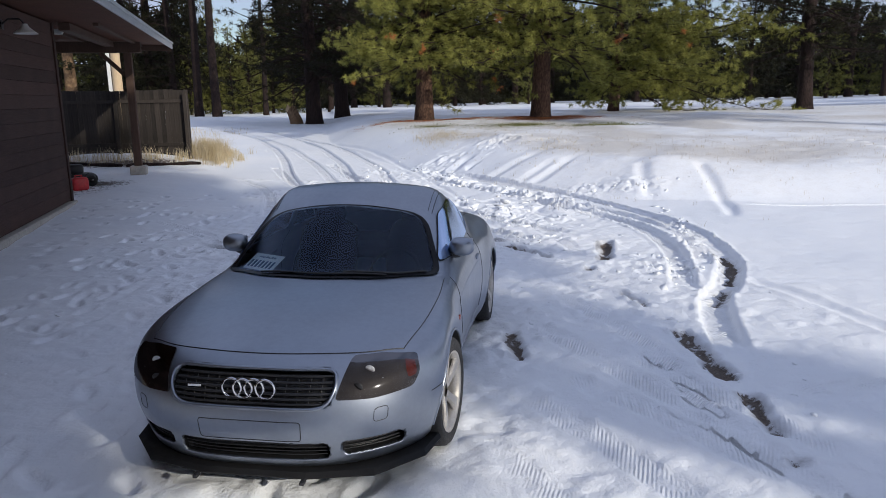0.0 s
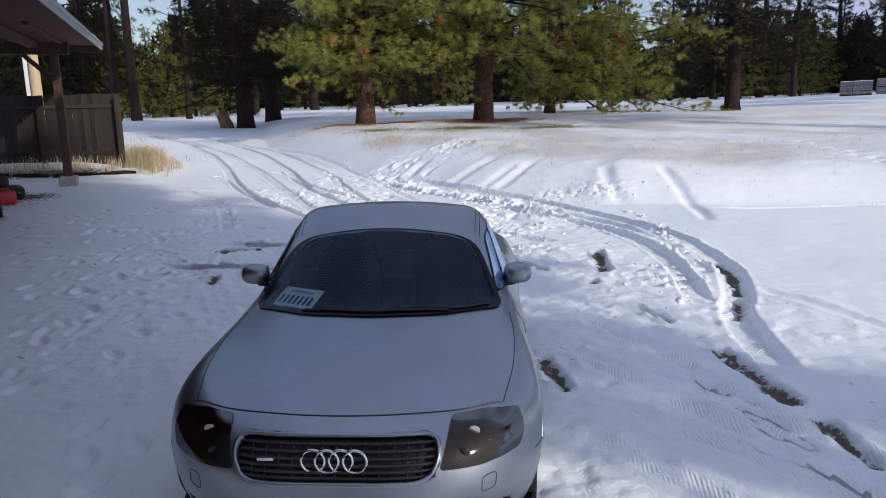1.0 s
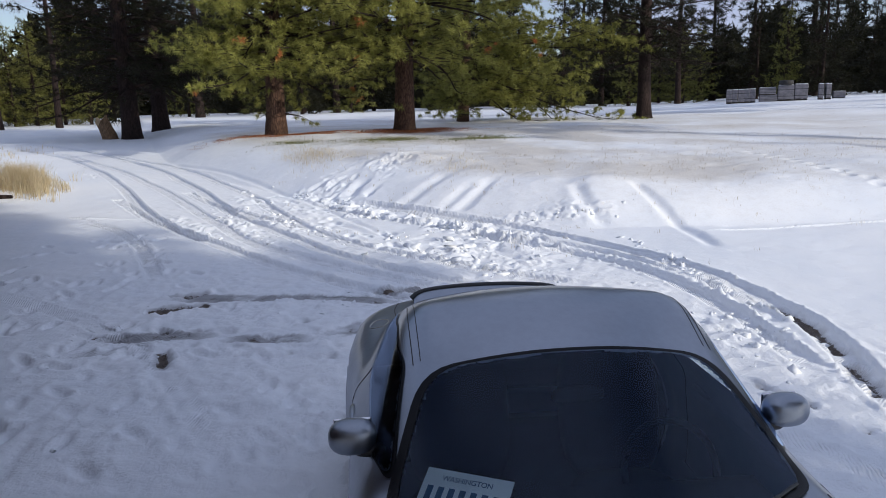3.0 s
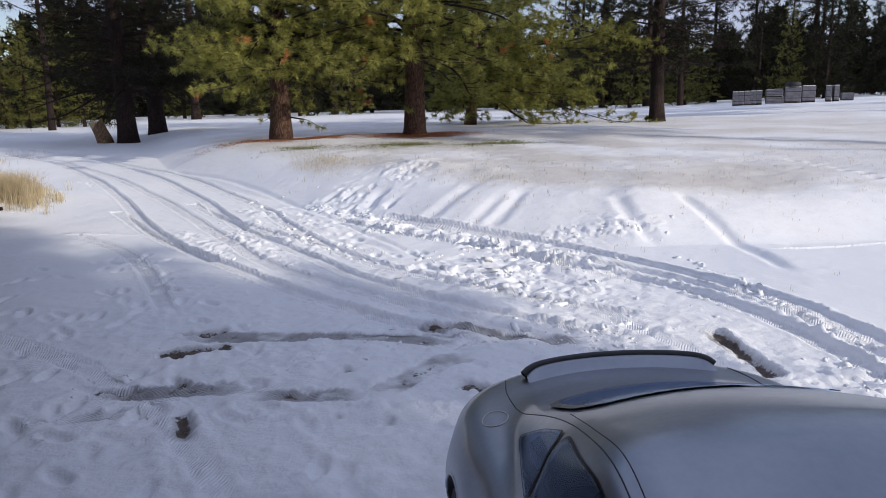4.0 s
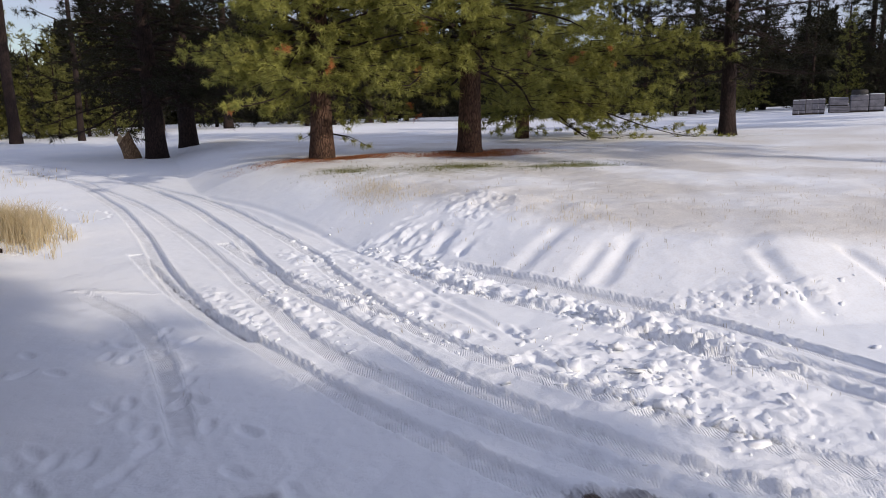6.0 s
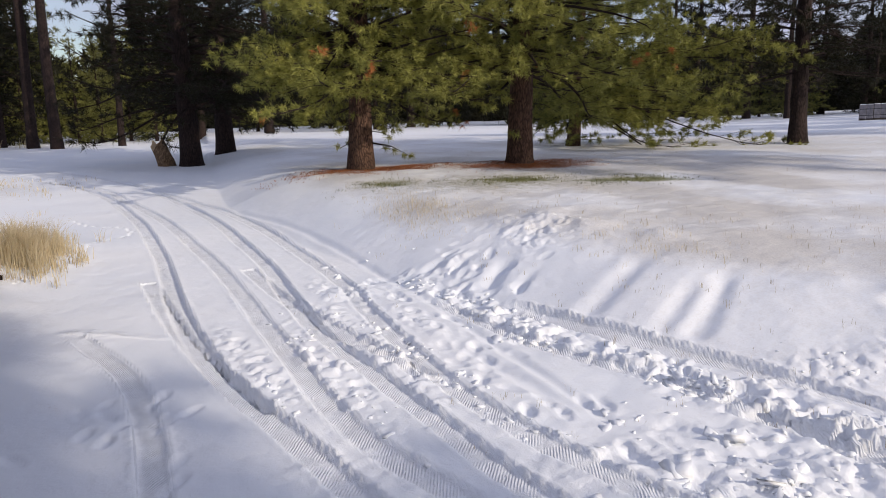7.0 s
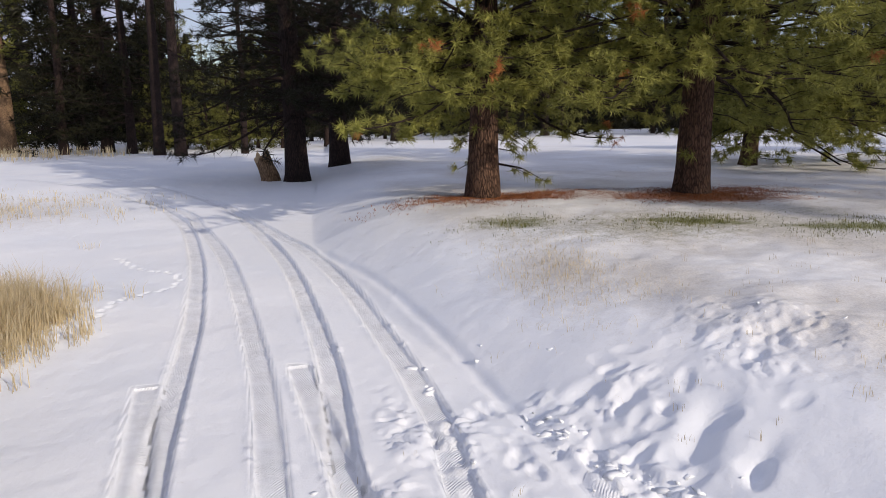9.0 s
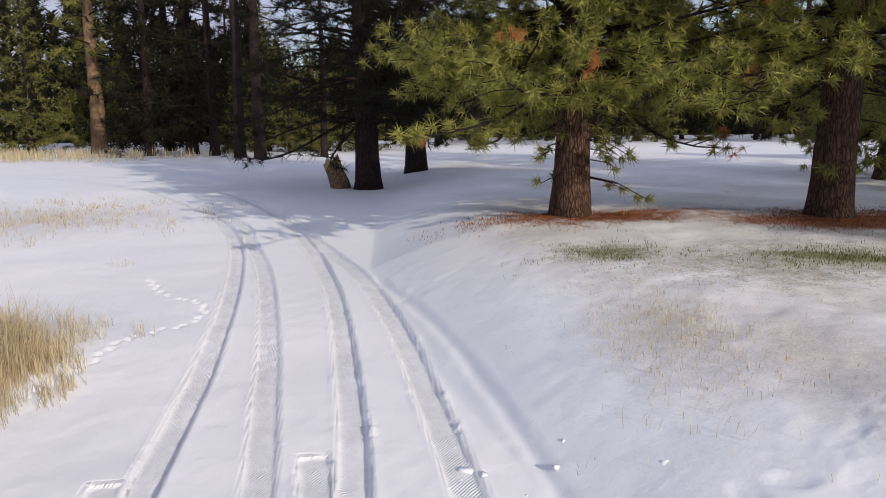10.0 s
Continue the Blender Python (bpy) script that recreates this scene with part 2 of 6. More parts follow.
def fractal(x, y, scale, octaves=4, seed=0, gain=0.5):
    total, amp, norm = 0.0, 1.0, 0.0
    for k in range(octaves):
        total = total + amp * hash_noise(x * scale + 17.3 * k, y * scale - 9.1 * k, seed + k)
        norm += amp
        amp, scale = amp * gain, scale * 2.03
    return total / norm


# ---- the land ----
def lerp_table(v, xs, ys):
    return np.interp(v, xs, ys)


TOE = [(40, 0), (20, 6), (13, 9.5), (9.2, 11.2), (7.0, 12.3), (5.3, 15), (4.2, 18.5), (3.4, 22.5), (2.9, 27), (3.2, 32), (4.0, 40), (6, 60)]


def toe_distance(x, y):
    """Signed distance to the foot of the bank, positive on the field's side."""
    best = np.full(np.shape(x), 1e9)
    side = np.zeros(np.shape(x))
    for (ax, ay), (bx, by) in zip(TOE[:-1], TOE[1:]):
        dx, dy = bx - ax, by - ay
        k = np.clip(((x - ax) * dx + (y - ay) * dy) / (dx * dx + dy * dy), 0, 1)
        px, py = x - ax - k * dx, y - ay - k * dy
        d = np.hypot(px, py)
        s = -np.sign(dx * py - dy * px)
        nearer = d < best
        best = np.where(nearer, d, best)
        side = np.where(nearer, s, side)
    return best * side


def base_height(x, y):
    """The lie of the land without snow relief."""
    road = lerp_table(y, [-40, 11, 20, 26, 32, 39, 60, 140], [0, 0, 0.17, 0.36, 0.58, 0.80, 0.84, 1.0])
    field = 0.62 + 0.032 * np.clip(y - 10, -12, 17) + 0.004 * np.clip(x - 8, 0, 120)
    s = toe_distance(x, y) + 0.25
    w = 1 - np.exp(-np.clip(s, 0, None) ** 1.3 / 1.5)
    mound = 0.34 * np.exp(-(((x + 3.6) / 2.3) ** 2) ** 1.5 - (((y - 22.6) / 1.5) ** 2) ** 1.5)
    dip = -0.055 * np.exp(-(((x - 0.8) / 3.2) ** 2) - ((y - 4.6) / 3.4) ** 2)
    rise = np.clip((x - 27) / 18, 0, 1)
    rise = 0.023 * np.clip(x - y + 9, 0, 60) * rise * rise * (3 - 2 * rise)
    return road + (field - road) * w + mound + dip + rise


def axis_steps(stretches, far_lo, far_hi):
    """Grid lines: stretches of (from, to, step), growing wider apart beyond them."""
    inner = np.concatenate([np.arange(lo, hi - step / 2, step) for lo, hi, step in stretches] + [[stretches[-1][1]]])

    def outward_from(start, end, d):
        out, p = [], start
        while abs(p - start) < abs(end - start):
            d *= 1.13
            p += d * (1 if end > start else -1)
            out.append(p)
        return out

    return np.array(outward_from(inner[0], far_lo, stretches[0][2])[::-1] + list(inner) + outward_from(inner[-1], far_hi, stretches[-1][2]))


def smooth_line(points, step=0.025):
    """Points of a Catmull-Rom curve through the given ones, evenly spaced."""
    p = np.array(points, float)
    p = np.vstack([2 * p[0] - p[1], p, 2 * p[-1] - p[-2]])
    out = []
    for i in range(1, len(p) - 2):
        n = max(2, int(np.linalg.norm(p[i + 1] - p[i]) / step))
        t = np.linspace(0, 1, n, endpoint=False)[:, None]
        out.append(0.5 * (2 * p[i] + (p[i + 1] - p[i - 1]) * t + (2 * p[i - 1] - 5 * p[i] + 4 * p[i + 1] - p[i + 2]) * t**2 + (3 * p[i] - p[i - 1] - 3 * p[i + 1] + p[i + 2]) * t**3))
    return np.vstack(out + [p[-2:-1]])


GX = axis_steps([(-12, -4.6, 0.15), (-4.6, -2.4, 0.06), (-2.4, 7.6, 0.030), (7.6, 9.6, 0.06), (9.6, 14, 0.10)], -1500, 1500)
GY = axis_steps([(1.6, 21.5, 0.030), (21.5, 27, 0.05), (27, 34, 0.09), (34, 48, 0.18)], -1500, 1800)
X, Y = np.meshgrid(GX, GY)
Z = base_height(X, Y)
S = toe_distance(X, Y)
near = np.clip(1 - np.hypot(X - 3, Y - 14) / 90, 0, 1)
drive = np.clip(0.5 - S / 1.6, 0, 1)
Z += near * (0.10 * (fractal(X, Y, 0.28, 3, 3) - 0.5) + 0.035 * (fractal(X, Y, 1.1, 3, 7) - 0.5))
Z += np.where(near > 0, 0.010 * (fractal(X, Y, 5.0, 3, 11) - 0.5), 0)
# the field lies uneven under thin snow
Z += near * np.clip(S - 0.8, 0, 1) * (0.10 * (fractal(X, Y, 0.45, 2, 23) - 0.5) + 0.055 * (fractal(X, Y, 1.7, 3, 27, 0.6) - 0.5))
# drifts and wind lips on the bank
Z += near * np.clip(S, 0, 4) / 4 * 0.10 * (fractal(X, Y * 0.6, 0.8, 3, 19) - 0.5)
BARE, PACKED, STRAW, GREEN, LITTER, TRACK_ARC, TRACK_MASK = (np.zeros_like(Z) for _ in range(7))


def stamp(line, reach):
    """Distance across, arc length and side of a line, on the window of the grid round it."""
    line = np.asarray(line)
    lo, hi = line.min(0) - reach, line.max(0) + reach
    x0, x1 = np.searchsorted(GX, [lo[0], hi[0]])
    y0, y1 = np.searchsorted(GY, [lo[1], hi[1]])
    win = (slice(y0, y1), slice(x0, x1))
    gx, gy = X[win], Y[win]
    best, arc, side = np.full(gx.shape, 9.0), np.zeros(gx.shape), np.zeros(gx.shape)
    step = np.linalg.norm(np.diff(line, axis=0), axis=1)
    total = np.concatenate([[0], np.cumsum(step)])
    tang = np.gradient(line, axis=0)
    tang /= np.linalg.norm(tang, axis=1, keepdims=True) + 1e-9
    for (px, py), a, (tx, ty) in zip(line, total, tang):
        a0, a1 = np.searchsorted(gx[0], [px - reach, px + reach]) if gx.size else (0, 0)
        b0, b1 = np.searchsorted(gy[:, 0], [py - reach, py + reach]) if gx.size else (0, 0)
        if a1 <= a0 or b1 <= b0:
            continue
        w = (slice(b0, b1), slice(a0, a1))
        dx, dy = gx[w] - px, gy[w] - py
        d = np.hypot(dx, dy)
        m = d < best[w]
        best[w] = np.where(m, d, best[w])
        arc[w] = np.where(m, a + dx * tx + dy * ty, arc[w])
        side[w] = np.where(m, np.sign(tx * dy - ty * dx), side[w])
    return win, best, arc, side, total[-1]


def rut(points, width=0.22, depth=0.05, lip=0.018, tread=0.008, bare=0.0, fade=0.6, seed=1, broken=0.0, slush=0.0):
    """A wheel's track pressed into the snow: flat bed, steep sides, tread marks and a thin crumbled lip."""
    line = smooth_line(points)
    win, d, arc, side, length = stamp(line, width * 0.5 + 0.22)
    x, y = X[win], Y[win]
    jag = 0.016 * (fractal(x, y, 9, 3, seed) - 0.5)
    ends = np.clip(np.minimum(arc, length - arc) / fade, 0, 1)
    if broken:
        ends = ends * np.clip((fractal(arc * 0.6 + seed * 3.1, arc * 0, 1.0, 2, seed) - broken) * 8, 0, 1)
    inside = np.clip((width * 0.5 + jag - d) / 0.030 + 0.5, 0, 1) * ends
    Z[win] += -depth * inside * (0.85 + 0.3 * fractal(arc, arc * 0, 0.9, 2, seed + 2))
    # one edge of the tyre presses a little deeper
    Z[win] += -0.16 * depth * np.exp(-(((d - width * 0.36) / 0.03) ** 2)) * ends * (side < 0)
    if tread:
        mark = inside * np.clip((width * 0.46 - d) / 0.02, 0, 1) * (y < 40)
        wide = (d < width * 0.5 + 0.05) & (mark >= TRACK_MASK[win] - 0.02)
        TRACK_ARC[win] = np.where(wide, arc + 1.1 * d * np.sign(side), TRACK_ARC[win])
        TRACK_MASK[win] = np.where(wide, mark, TRACK_MASK[win])
    bank = np.exp(-(((d - width * 0.5 - 0.035) / 0.028) ** 2)) * ends
    crumbs = np.clip(4.0 * fractal(x, y, 16, 2, seed + 5) - 2.0, 0, 1.6) * np.clip(3 * fractal(x, y, 1.3, 2, seed + 6) - 1.0, 0, 1)
    Z[win] += lip * bank * (0.22 + crumbs)
    left = np.clip((fractal(x, y, 1.6, 4, seed + 9, 0.6) - 0.31) * 5, 0, 1) if slush else 1.0
    PACKED[win] = np.maximum(PACKED[win], inside * left * max(0.55 if depth > 0.02 else 0.35, slush))
    if bare:
        BARE[win] = np.maximum(BARE[win], bare * (0.45 + 1.0 * fractal(arc * 3.1 + seed * 1.7, d * 6, 1.0, 3, seed + 21)) * inside * np.clip(1.15 - d / (width * 0.5), 0, 1))


def bare_strip(points, width, bare, seed):
    """A ragged strip of wet earth where a wheel cut through the snow."""
    win, d, arc, side, length = stamp(smooth_line(points), width * 0.5 + 0.12)
    x, y = X[win], Y[win]
    ends = np.clip(np.minimum(arc, length - arc) / 0.10 + 0.25, 0, 1)
    width = width * 0.9
    d = d + 0.11 * (fractal(x, y, 6, 4, seed, 0.65) - 0.5)
    inside = np.clip((width * 0.5 - d) / 0.06 + 0.5, 0, 1) * ends
    Z[win] += -0.040 * inside + 0.022 * np.exp(-(((d - width * 0.5 - 0.05) / 0.035) ** 2)) * ends * np.clip(3 * fractal(x, y, 10, 2, seed + 3) - 1, 0, 1.5)
    BARE[win] = np.maximum(BARE[win], bare * inside * (0.30 + 0.80 * fractal(arc * 5.0 + seed, d * 12, 1.0, 3, seed + 7, 0.7)))
    PACKED[win] = np.maximum(PACKED[win], 1.1 * np.clip((width * 0.5 + 0.06 - d) / 0.06, 0, 1) * ends)


def groove(points, width, depth, seed, lip=0.12):
    """A soft scoop dragged down the bank, with a swelling beside it."""
    win, d, arc, side, length = stamp(smooth_line(points), width * 1.6)
    x, y = X[win], Y[win]
    ends = np.clip(np.minimum(arc / 0.25, (length - arc) / 0.55), 0, 1)
    ends = ends * ends * (3 - 2 * ends)
    q = d + 0.05 * (fractal(x, y, 2.5, 2, seed) - 0.5)
    Z[win] += depth * ends * (-np.exp(-((q / (width * 0.5)) ** 2)) + lip * np.exp(-(((q - width * 0.85) / (width * 0.35)) ** 2)))


def churned(cx, cy, rx, ry, turn, amount, seed):
    """Snow broken into lumps within an ellipse."""
    c, s = math.cos(radians(turn)), math.sin(radians(turn))
    reach = max(rx, ry) * 1.5
    x0, x1 = np.searchsorted(GX, [cx - reach, cx + reach])
    y0, y1 = np.searchsorted(GY, [cy - reach, cy + reach])
    win = (slice(y0, y1), slice(x0, x1))
    x, y = X[win], Y[win]
    u, v = ((x - cx) * c + (y - cy) * s) / rx, (-(x - cx) * s + (y - cy) * c) / ry
    w = np.clip(1.4 - np.hypot(u, v) * 1.2 + 0.5 * (fractal(x, y, 2.2, 2, seed) - 0.5), 0, 1)
    jog = 0.10 * (fractal(x, y, 3.1, 2, seed + 11) - 0.5)
    raw = fractal(x + jog, y - jog, 7.0, 4, seed + 3, 0.6)
    lumps = np.clip((raw - 0.47) * 13, 0, 1) * (0.35 + 0.9 * hash_noise(x * 3.3, y * 3.3, seed + 4)) + np.clip(fractal(x, y, 10, 2, seed + 6) - 0.5, 0, 1) * 0.8
    dents = np.clip(0.46 - fractal(x, y, 3.4, 2, seed + 8), 0, 1) * 2.0
    Z[win] += amount * w * (lumps - dents)


def print_mark(x0, y0, length, width, turn, depth):
    """A foot's hollow in the snow."""
    a0, a1 = np.searchsorted(GX, [x0 - 0.4, x0 + 0.4])
    b0, b1 = np.searchsorted(GY, [y0 - 0.4, y0 + 0.4])
    win = (slice(b0, b1), slice(a0, a1))
    c, s = math.cos(radians(turn)), math.sin(radians(turn))
    dx, dy = X[win] - x0, Y[win] - y0
    r = np.hypot((dx * c + dy * s) / length, (-dx * s + dy * c) / width)
    Z[win] += depth * (-np.clip(1.25 - r, 0, 0.6) / 0.6 + 0.22 * np.exp(-(((r - 1.45) / 0.25) ** 2)))


# the two cars' ways down the drive
rut([(2.6, 9.6), (2.27, 10.46), (1.95, 11.44), (1.6, 12.7), (1.36, 13.9), (1.19, 14.7), (0.98, 15.7), (0.84, 17.3), (0.78, 19.2), (0.79, 20.8), (0.76, 22.7), (0.51, 26.4), (-0.14, 30.6), (-1.58, 34.6), (-4.2, 39.2), (-9, 44.7), (-14, 48)], 0.25, 0.048, seed=2)
rut([(3.3, 8.9), (2.9, 10.3), (2.45, 11.7), (2.10, 12.9), (1.86, 13.8), (1.74, 14.8), (1.72, 16.3), (1.69, 18.0), (1.64, 19.9), (1.50, 21.8), (1.32, 23.8), (0.9, 27.1), (0.33, 29.8), (-0.1, 31.8), (-1.8, 35.4)], 0.25, 0.034, seed=3)
rut([(0.50, 20.25), (0.60, 19.0), (0.74, 17.4), (0.92, 16.0), (1.15, 14.8)], 0.25, 0.042, seed=16, fade=0.02)
rut([(2.02, 20.5), (2.13, 19.2), (2.26, 17.9), (2.55, 16.3), (2.85, 15.0)], 0.25, 0.040, seed=17, fade=0.02)
rut([(4.0, 8.9), (3.5, 9.9), (3.0, 11.2), (2.66, 12.6), (2.5, 14.1), (2.40, 15.1), (2.26, 16.4), (2.25, 18.0), (2.34, 20.0), (2.32, 21.5), (2.2, 24.0), (2.0, 26.2), (1.5, 29.5), (0.55, 33.2), (-2, 39.1), (-5.6, 44.1), (-11, 48.5)], 0.25, 0.050, seed=4)
rut([(4.5, 9.3), (4.1, 10.3), (3.6, 11.5), (3.28, 12.6), (3.06, 13.7), (2.96, 14.7), (2.98, 15.9), (3.06, 17.6), (3.18, 19.0), (3.10, 21.0), (2.92, 23.6), (2.5, 26.5), (1.75, 29.4), (0.64, 33.7)], 0.26, 0.038, seed=5)
groove([(3.85, 13.2), (3.9, 15.2), (3.92, 17.6), (3.80, 19.8), (3.60, 21.8), (3.3, 23.8), (2.7, 26.4)], 0.13, 0.026, 6, 0.1)
rut([(5.25, 10.9), (5.12, 12.1), (5.08, 12.9), (4.86, 13.8), (4.5, 14.8), (4.2, 16.0), (4.0, 17.6)], 0.22, 0.045, seed=7)
rut([(-0.62, 18.1), (0.0, 17.7), (0.62, 17.25)], 0.13, -0.012, 0.02, 0.008, seed=8, fade=0.2)
rut([(-0.49, 18.0), (0.06, 16.35), (0.23, 15.1), (0.24, 13.9), (0.15, 12.2)], 0.22, 0.026, 0.016, 0.006, seed=9)
# the turning arcs on the field's side
rut([(3.5, 4.4), (4.22, 5.72), (4.87, 6.45), (5.62, 7.55), (6.15, 9.2), (6.25, 11.2), (5.95, 13.2), (5.3, 14.9), (4.6, 16.8)], 0.28, 0.060, 0.03, seed=10)
rut([(4.2, 6.2), (4.80, 7.25), (5.33, 8.43), (5.62, 10.0), (5.4, 11.6), (4.9, 13.2)], 0.26, 0.055, 0.03, seed=11)
rut([(5.05, 7.1), (5.66, 8.3), (5.95, 9.8), (5.80, 11.5), (5.3, 12.9)], 0.22, 0.045, 0.03, seed=12)
groove([(5.09, 6.5), (5.16, 5.8), (5.05, 4.5), (4.6, 2.8)], 0.15, 0.022, 31, 0.4)
rut([(8.1, 11.0), (10.0, 10.4), (12.5, 9.6)], 0.06, -0.02, 0.0, 0.0, seed=15)
# scoops down the bank
for i, (pts, w, dep) in enumerate([
    ([(7.86, 13.7), (7.42, 12.75), (7.15, 11.9)], 0.24, 0.055), ([(8.86, 13.2), (8.46, 11.97), (7.95, 10.8), (7.4, 9.9)], 0.20, 0.055),
    ([(5.10, 15.60), (5.8, 15.85), (6.75, 16.3)], 0.30, 0.042), ([(5.50, 14.70), (6.1, 15.0), (6.75, 15.25)], 0.22, 0.030), ([(5.66, 14.40), (6.4, 14.75), (7.15, 15.25)], 0.26, 0.045),
    ([(4.2, 18.5), (4.9, 18.65)], 0.18, 0.055), ([(4.35, 18.05), (5.25, 18.40)], 0.18, 0.05), ([(4.6, 17.2), (5.5, 17.8)], 0.26, 0.07), ([(4.85, 16.75), (5.5, 17.2)], 0.18, 0.04),
    ([(2.12, 15.2), (2.22, 14.7)], 0.16, 0.06), ([(4.0, 13.9), (4.1, 13.5)], 0.14, 0.06), ([(4.15, 13.2), (4.28, 12.7)], 0.22, 0.05), ([(3.55, 15.6), (3.62, 14.6), (3.75, 13.6)], 0.20, 0.035),
]):
    groove(pts, w, dep, 120 + i)
# bare wet strips where wheels cut through
for i, (pts, w, b) in enumerate([
    ([(0.06, 11.58), (0.35, 11.48), (0.64, 11.40)], 0.11, 1.0), ([(-0.16, 11.06), (0.15, 11.02), (0.54, 10.92)], 0.18, 1.15), ([(-0.19, 9.62), (-0.26, 9.12)], 0.10, 1.1),
    ([(-0.74, 10.43), (-0.38, 10.24)], 0.09, 0.95), ([(2.3, 10.54), (2.6, 10.3), (2.87, 9.93)], 0.09, 0.95), ([(1.83, 9.0), (2.02, 8.58)], 0.16, 1.05), ([(4.64, 8.84), (4.4, 8.35), (4.06, 7.70)], 0.15, 1.15),
    ([(0.10, 10.10), (0.32, 9.98)], 0.06, 1.0), ([(3.2, 9.02), (3.4, 8.5), (3.48, 8.0)], 0.10, 1.15), ([(2.1, 5.57), (2.03, 5.2), (1.94, 4.87)], 0.12, 1.1), ([(3.46, 5.15), (3.34, 4.6), (3.21, 4.05)], 0.15, 1.15),
    ([(3.17, 3.88), (3.05, 3.5), (2.94, 3.20)], 0.11, 1.1), ([(2.84, 3.0), (2.78, 2.85)], 0.08, 1.0), ([(3.57, 6.40), (3.55, 5.78)], 0.06, 1.0), ([(3.52, 5.46), (3.50, 5.36)], 0.07, 1.0),
    ([(5.74, 7.80), (5.45, 7.2), (4.90, 6.48)], 0.14, 1.15), ([(4.78, 6.36), (4.5, 6.0), (4.22, 5.74)], 0.11, 1.05), ([(3.76, 7.48), (3.66, 7.28)], 0.10, 1.0), ([(1.12, 9.76), (1.26, 9.68)], 0.09, 0.95),
    ([(1.0, 8.64), (1.08, 8.54)], 0.10, 0.95), ([(0.28, 9.09), (0.39, 9.05)], 0.05, 0.95), ([(0.72, 8.9), (0.82, 8.85)], 0.06, 0.9), ([(-1.2, 10.02), (-1.02, 9.95)], 0.09, 0.95),
]):
    bare_strip(pts, w, b, 40 + i)
for i, pts in enumerate([
    [(2.1, 4.5), (2.26, 4.17), (2.48, 3.55), (2.6, 3.06), (2.8, 2.4)], [(1.75, 4.2), (1.95, 3.4), (2.1, 2.6), (2.2, 1.8)],
    [(1.3, 3.6), (1.45, 2.9), (1.5, 2.0)], [(2.9, 6.6), (3.0, 5.4), (2.95, 4.4), (2.7, 3.4)], [(0.2, 11.35), (1.2, 10.75), (2.3, 10.2), (3.3, 9.3)],
    [(-0.9, 10.2), (0.5, 9.75), (1.9, 9.6), (3.1, 9.9)], [(2.75, 4.9), (2.95, 4.0), (3.1, 3.0), (3.2, 1.9)], [(2.35, 5.6), (2.5, 4.7), (2.7, 3.6), (2.75, 2.4)],
    [(3.6, 12.5), (4.0, 11.0), (4.1, 9.4), (3.9, 8.0)], [(3.3, 3.8), (4.2, 3.7), (5.4, 3.9)], [(-1.6, 12.6), (-0.8, 11.2), (-0.3, 9.4), (-0.2, 7.5)],
    [(-0.9, 3.2), (-0.5, 2.6), (-0.2, 1.9)], [(-0.4, 3.4), (0.0, 2.7), (0.35, 1.9)],
]):
    rut(pts, 0.20, 0.013, 0.008, 0.011, seed=60 + i, fade=0.4, broken=0.18)
# wide slushy bands where the cars turned
for i, (pts, w) in enumerate([
    ([(-0.75, 10.6), (-0.4, 10.72), (-0.1, 10.82)], 0.36), ([(0.08, 11.0), (-0.04, 10.4), (-0.16, 9.8)], 0.17), ([(-0.8, 10.44), (-0.08, 10.02), (0.5, 9.85)], 0.22), ([(1.1, 9.05), (1.8, 9.42), (2.4, 9.55)], 0.28),
    ([(-1.05, 10.0), (-0.4, 9.74)], 0.20), ([(0.2, 9.7), (0.77, 9.34), (1.3, 9.06)], 0.24), ([(0.1, 11.53), (1.1, 10.87), (1.9, 10.26), (2.4, 9.7)], 0.26), ([(2.1, 10.65), (2.7, 10.21), (2.95, 9.8), (3.5, 9.1)], 0.22), ([(4.7, 9.0), (4.4, 8.4), (4.0, 7.6)], 0.24),
]):
    rut(pts, w, 0.014, 0.010, 0.006, bare=0.44, fade=0.4, seed=80 + i, broken=0.10, slush=1.5)
# soft ploughed lumps
for i, (cx, cy, rx, ry, turn, a) in enumerate([
    (4.3, 11.6, 1.5, 0.75, 105, 0.055), (5.0, 14.4, 1.8, 0.30, 112, 0.085), (4.35, 17.0, 1.8, 0.30, 100, 0.075), (2.70, 15.6, 1.4, 0.17, 92, 0.055),
    (2.02, 15.6, 1.6, 0.20, 92, 0.055), (1.32, 16.0, 1.3, 0.20, 97, 0.05), (5.35, 12.4, 1.3, 0.32, 95, 0.08), (3.45, 16.6, 0.7, 0.14, 90, 0.05), (2.8, 18.6, 0.9, 0.16, 90, 0.045), (4.7, 18.3, 0.45, 0.25, 20, 0.05), (6.2, 18.3, 0.9, 0.7, 100, 0.045), (5.9, 8.9, 1.6, 0.22, 65, 0.045),
    (4.5, 7.2, 0.7, 0.5, 60, 0.04), (3.6, 9.5, 0.8, 0.5, 100, 0.04), (1.0, 10.3, 1.6, 0.5, 0, 0.02), (3.9, 3.5, 0.9, 0.35, 10, 0.02),
    (3.2, 18.3, 0.5, 0.25, 90, 0.05), (2.6, 17.4, 0.5, 0.2, 90, 0.045), (6.9, 12.9, 1.2, 0.35, 150, 0.05), (5.3, 12.8, 1.0, 0.4, 110, 0.06),
]):
    churned(cx, cy, rx * 1.1, ry * 1.25, turn, a * 0.85, 100 + 7 * i)
